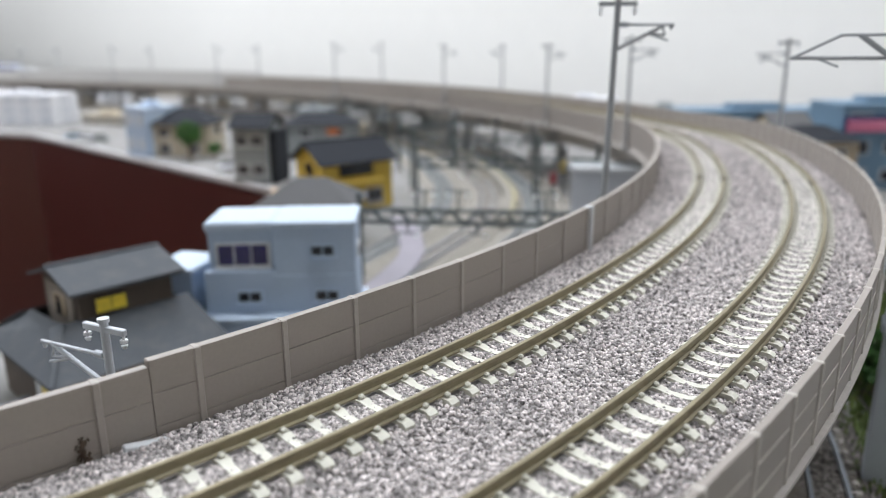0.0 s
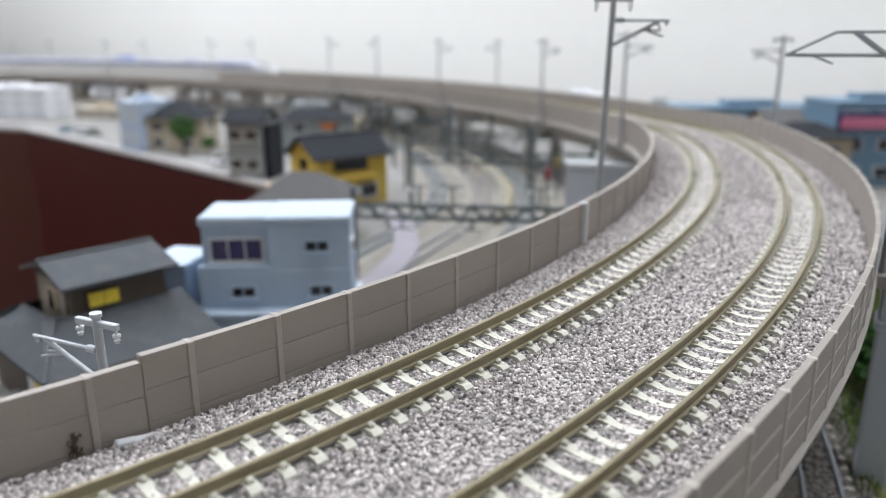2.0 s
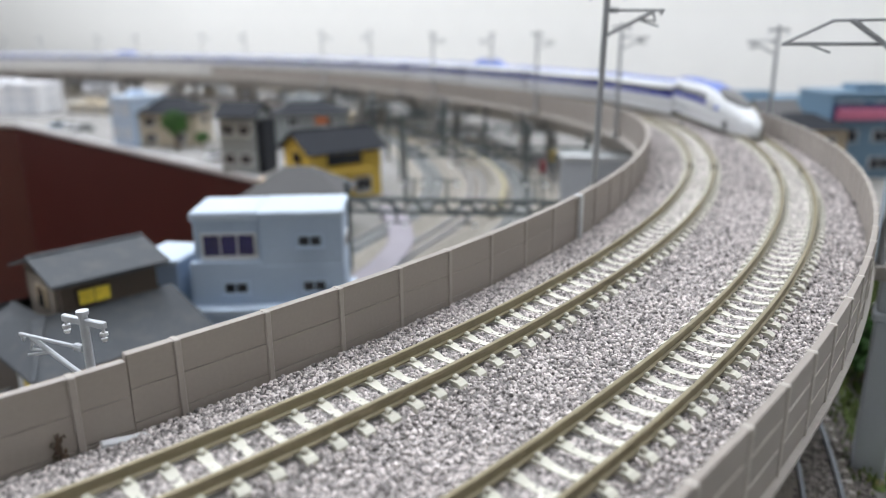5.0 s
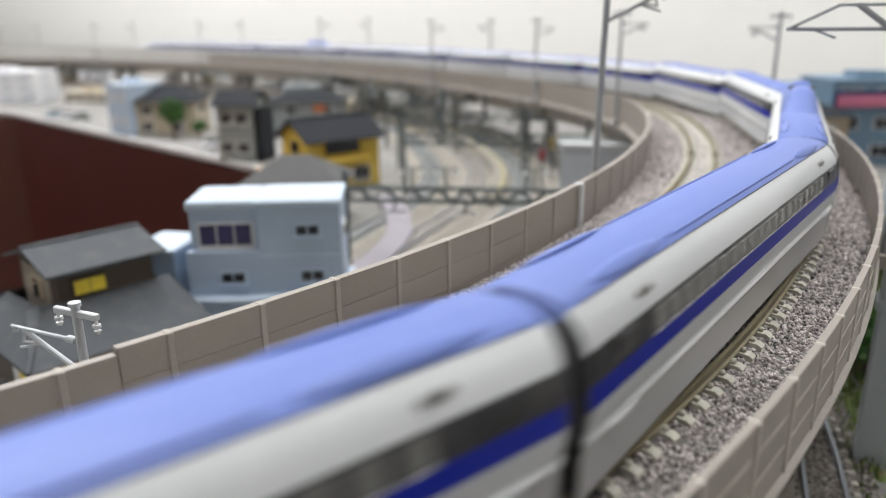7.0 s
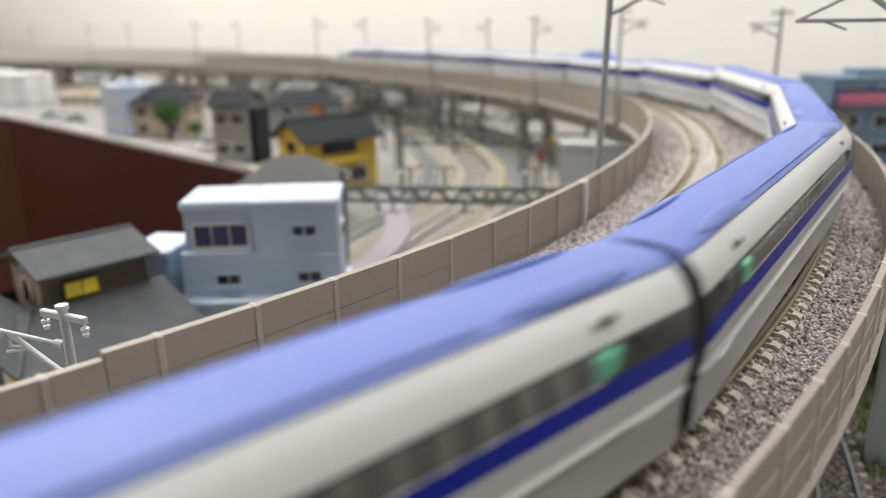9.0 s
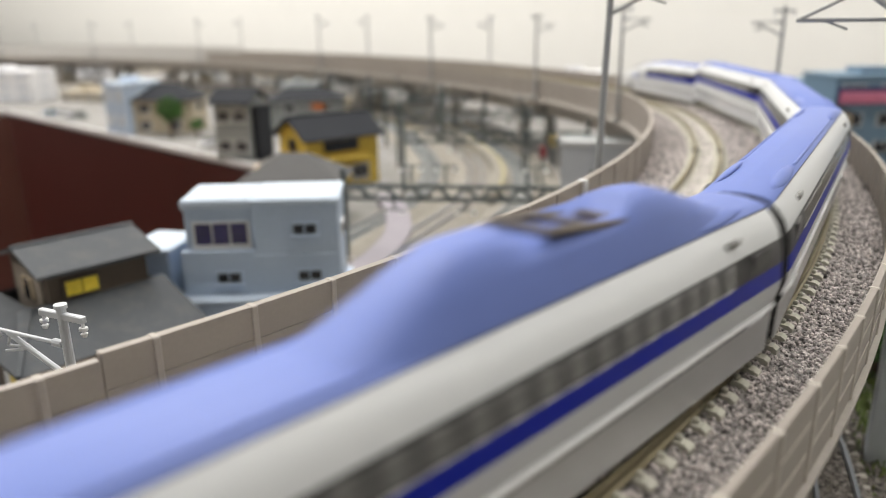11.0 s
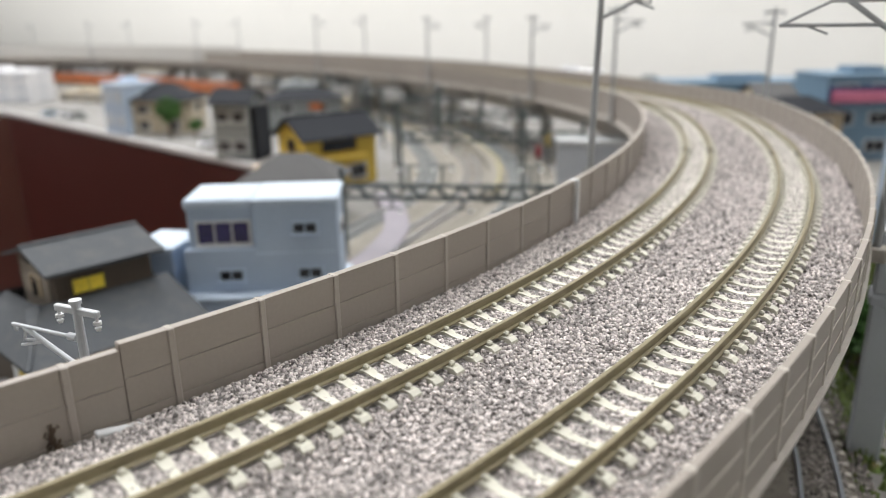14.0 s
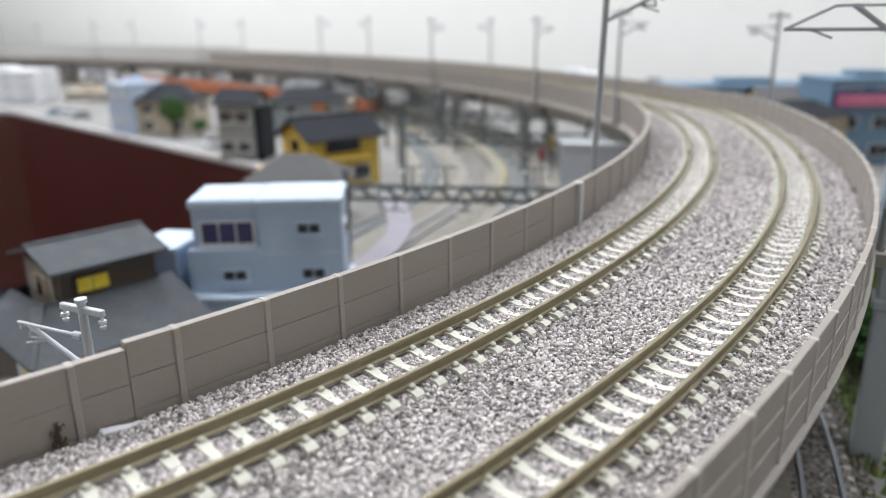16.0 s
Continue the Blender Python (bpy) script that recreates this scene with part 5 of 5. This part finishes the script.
# where the train's front stands, second by second
FRONT = [(0.0, 2.26), (1.0, 1.90), (1.5, 1.70), (2.0, 1.46), (2.5, 1.243), (3.0, 1.040), (3.5, 0.845), (4.0, 0.690), (4.2, 0.631), (5.3, 0.304), (6.5, -0.0615), (7.0, -0.2195), (7.5, -0.3805), (8.0, -0.5325), (9.0, -0.8475), (11.5, -1.6176), (12.0, -1.7735), (12.5, -1.9294), (14.6, -2.583), (16.0, -2.583)]


def front(t):
    for (a, sa), (b, sb) in zip(FRONT, FRONT[1:]):
        if a <= t <= b:
            return sa + (sb - sa) * (t - a) / (b - a)


CARS = build_train()


def motions():
    for i, c in enumerate(CARS):
        rear = 0.0 if i == 0 else NOSE + (i - 1) * PITCH
        length = NOSE if i in (0, 15) else PITCH
        rows = []
        k = 0
        while k <= 80:
            t = k * 0.2
            s = front(t) + rear
            xa, ya, _ = at(s + 0.020, -0.0018)
            xb, yb, _ = at(s + length - 0.020, -0.0018)
            ang = math.degrees(math.atan2(ya - yb, xa - xb))
            if i == 15:
                ang += 180
            rows.append((t, pose((xa + xb) / 2, (ya + yb) / 2, Z0 - (sag(s + 0.020) + sag(s + length - 0.020)) / 2, 0, 0, ang)))
            k += 1
        walk(c, rows)
    orange_motions()


ORANGE_LINE = smooth_line([(-3.2, -0.9), (-2.4, -0.25), (-1.7, 0.22), (-1.235, 0.404), (-0.94, 0.482), (-0.76, 0.527), (-0.58, 0.553), (-0.33, 0.572), (-0.18, 0.560), (0.02, 0.515), (0.15, 0.455)], 24)
ORANGE_LEN = [0.0]
for _a, _b in zip(ORANGE_LINE, ORANGE_LINE[1:]):
    ORANGE_LEN.append(ORANGE_LEN[-1] + (_b - _a).length)


def on_orange(d):
    d = max(0.0, min(d, ORANGE_LEN[-1] - 1e-6))
    k = max(i for i in range(len(ORANGE_LEN) - 1) if ORANGE_LEN[i] <= d)
    f = (d - ORANGE_LEN[k]) / (ORANGE_LEN[k + 1] - ORANGE_LEN[k])
    return ORANGE_LINE[k].lerp(ORANGE_LINE[k + 1], f)


def along_x(x):
    """Length along the orange train's line at which it reaches x."""
    k = max(i for i in range(len(ORANGE_LINE) - 1) if ORANGE_LINE[i].x <= x)
    f = (x - ORANGE_LINE[k].x) / (ORANGE_LINE[k + 1].x - ORANGE_LINE[k].x)
    return ORANGE_LEN[k] + f * (ORANGE_LEN[k + 1] - ORANGE_LEN[k])


def build_orange_train():
    t = empty("low_track", pose(0, 0, 0), "lower model track behind the town", "railway track", "lower tracks", "structure")
    part("low_ballast", ribbon(ORANGE_LINE, [(-0.016, 0.0012), (0.016, 0.0012), (0.011, 0.0042), (-0.011, 0.0042)]), M_LOWBAL, t)
    for g in (-0.0048, 0.0048):
        part("low_rail", ribbon(ORANGE_LINE, [(g - 0.0005, 0.0040), (g + 0.0005, 0.0040), (g + 0.0005, 0.006), (g - 0.0005, 0.006)]), M_RAIL, t)
    cars = []
    c = empty("commuter_car", pose(0, 0, 0), "orange commuter train car with grey roof", "train car", "cars of the orange train")
    part("body", boxed(-0.061, 0.061, -0.009, 0.009, 0.004, 0.021, 0.0008), M_ORANGE, c)
    part("roof", boxed(-0.0605, 0.0605, -0.008, 0.008, 0.021, 0.0235, 0.0009), M_ROOFMID, c)
    part("underframe", boxed(-0.056, 0.056, -0.006, 0.006, 0.0015, 0.0041), M_DARK, c)
    for bx in (-0.042, 0.042):
        bm = bmesh.new()
        for wx in (-0.006, 0.006):
            for y in (-0.0046, 0.0046):
                rod(bm, (bx + wx, y - 0.0009, 0.0027), (bx + wx, y + 0.0009, 0.0027), 0.0027, 12)
        part("bogie", bm, M_JOINER, c)
    for k in range(10):
        for side in (-1, 1):
            x = -0.053 + k * 0.0118
            part("window_pane", boxed(x - 0.0038, x + 0.0038, side * 0.009 - 0.0003, side * 0.009 + 0.0003, 0.0125, 0.0175, 0.0001), M_BLACKPANE, c)
    cars.append(c)
    for _ in range(5):
        cars.append(copy_thing(c, pose(0, 0, 0)))
    return cars


ORANGE = build_orange_train()
ORANGE_FRONT = [(0.0, -1.55), (11.4, -1.55), (12.2, -1.15), (12.6, -0.98), (13.0, -0.84), (13.5, -0.68), (14.0, -0.54), (15.0, -0.34), (16.0, -0.165)]


def orange_front(t):
    for (a, xa), (b, xb) in zip(ORANGE_FRONT, ORANGE_FRONT[1:]):
        if a <= t <= b:
            return along_x(xa) + (along_x(xb) - along_x(xa)) * (t - a) / (b - a)


def orange_motions():
    for i, c in enumerate(ORANGE):
        rows = []
        for k in [0] + list(range(56, 81)):
            t = k * 0.2
            d = orange_front(t) - i * 0.126
            a, b = on_orange(d - 0.018), on_orange(d - 0.106)
            m = (a + b) / 2
            rows.append((t, pose(m.x, m.y, 0.006, 0, 0, math.degrees(math.atan2(a.y - b.y, a.x - b.x)))))
        walk(c, rows)


def build_clutter():
    rng = random.Random(5)
    spots = [(0.128, 0.352, 0.074), (0.098, 0.372, 0.078), (0.262, 0.395, 0.060), (0.215, 0.440, 0.058), (0.04, 0.50, 0.062)]
    for i in range(16):
        d = rng.uniform(0.12, 0.95)
        spots.append((0.20 - d * 0.75 + rng.uniform(-0.03, 0.03), 0.42 + d * 0.30 + rng.uniform(-0.05, 0.06), 0.055))
    for x, y, tall in spots:
        t = empty("line_mast", pose(x, y, 0, 0, 0, rng.uniform(0, 180)), "thin grey mast beside the lower tracks", "mast", "masts of the lower line")
        part("mast", rod(bmesh.new(), (0, 0, 0), (0, 0, tall), 0.0013, 8), M_GIRDER, t)
        part("cross_arm", boxed(-0.007, 0.007, -0.0005, 0.0005, tall - 0.005, tall - 0.0035), M_GIRDER, t)
        for e in (-0.006, 0.006):
            bm = bmesh.new()
            bmesh.ops.create_icosphere(bm, subdivisions=1, radius=0.0013, matrix=Matrix.Translation((e, 0, tall - 0.0062)))
            part("insulator", bm, M_INSUL, t)
    s = empty("plastic_strip", pose(0.5224, 0.0290, Z0 - 0.0066, 0, 8, 88), "loose white plastic strip lying against the parapet", "plastic strip")
    part("strip", boxed(-0.0045, 0.0045, -0.0008, 0.0008, 0, 0.0012, 0.0002), M_FRAMEW, s)
    for k, (x, y, rot, ln) in enumerate(((-1.45, 0.36, 17, 0.55), (-1.02, 0.60, 10, 0.50), (-0.50, 0.66, 2, 0.42))):
        c = empty("platform_canopy", pose(x, y, 0, 0, 0, rot), "long dark grey platform canopy on posts", "canopy", "platform canopies")
        part("platform", boxed(0, ln, -0.014, 0.014, 0, 0.010, 0.0008), M_DECK, c)
        part("roof", gable_roof(0, ln, -0.014, 0.014, 0.034, 0.004, 0.003), M_ROOFMID, c)
        for n in range(int(ln / 0.05)):
            part("post", boxed(0.02 + n * 0.05, 0.0225 + n * 0.05, -0.0012, 0.0012, 0.009, 0.037), M_GIRDER, c)
        for n in range(int(ln / 0.12)):
            part("kiosk", boxed(0.04 + n * 0.12, 0.075 + n * 0.12, -0.006, 0.006, 0.010, 0.026, 0.0006), (M_WHITEWALL, M_GREYWALL, M_BEIGE)[(n + k) % 3], c)
    x, y, a = at(0.1852, W_IN)
    part("joint_strip", boxed(-0.0007, 0.0007, -0.0014, 0.0014, Z0 - 0.0075, Z0 + TOP + 0.0004, 0.0002, pose(x, y, 0, 0, 0, math.degrees(a))), M_FRAMEW, bpy.data.objects["parapet_inner"], "pale strip over a parapet joint")
    rng = random.Random(2)
    bm = bmesh.new()
    for i in range(60):
        a, r = rng.uniform(0, 6.28), rng.uniform(0, 0.0011)
        z = rng.uniform(0, 0.004)
        rod(bm, (0.5211 + r * math.cos(a), 0.0195 + r * math.sin(a), Z0 - 0.0066 + z), (0.5211 + r * math.cos(a + 1), 0.0195 + r * math.sin(a + 1), Z0 - 0.0062 + z + rng.uniform(0, 0.0008)), 0.00016, 4)
    w = part("dried_weed", bm, M_TRUNK)
    tagged(w, "dark dried weed tuft at the parapet's foot", "weed")
    # cars and huts on the pale lot beyond the pit
    for i, (x, y, m) in enumerate(((-0.50, 0.275, M_WHITEWALL), (-0.47, 0.285, M_GREYWALL), (-0.535, 0.268, M_SBLUE), (-0.11, 0.315, M_WHITEWALL))):
        c = empty("parked_car", pose(x, y, 0, 0, 0, 20 + 35 * i), "small model car parked on the lot", "car", "parked cars")
        part("body", boxed(-0.013, 0.013, -0.0055, 0.0055, 0.002, 0.006, 0.0012), m, c)
        part("cabin", boxed(-0.007, 0.008, -0.0048, 0.0048, 0.006, 0.0095, 0.0014), M_BLACKPANE, c)
        for wx in (-0.008, 0.008):
            for wy in (-0.0052, 0.0052):
                part("wheel", rod(bmesh.new(), (wx, wy - 0.0008, 0.002), (wx, wy + 0.0008, 0.002), 0.002, 12), M_DARK, c)


build_poles()
build_low_lines()
build_town()
build_outer_side()
build_clutter()
motions()
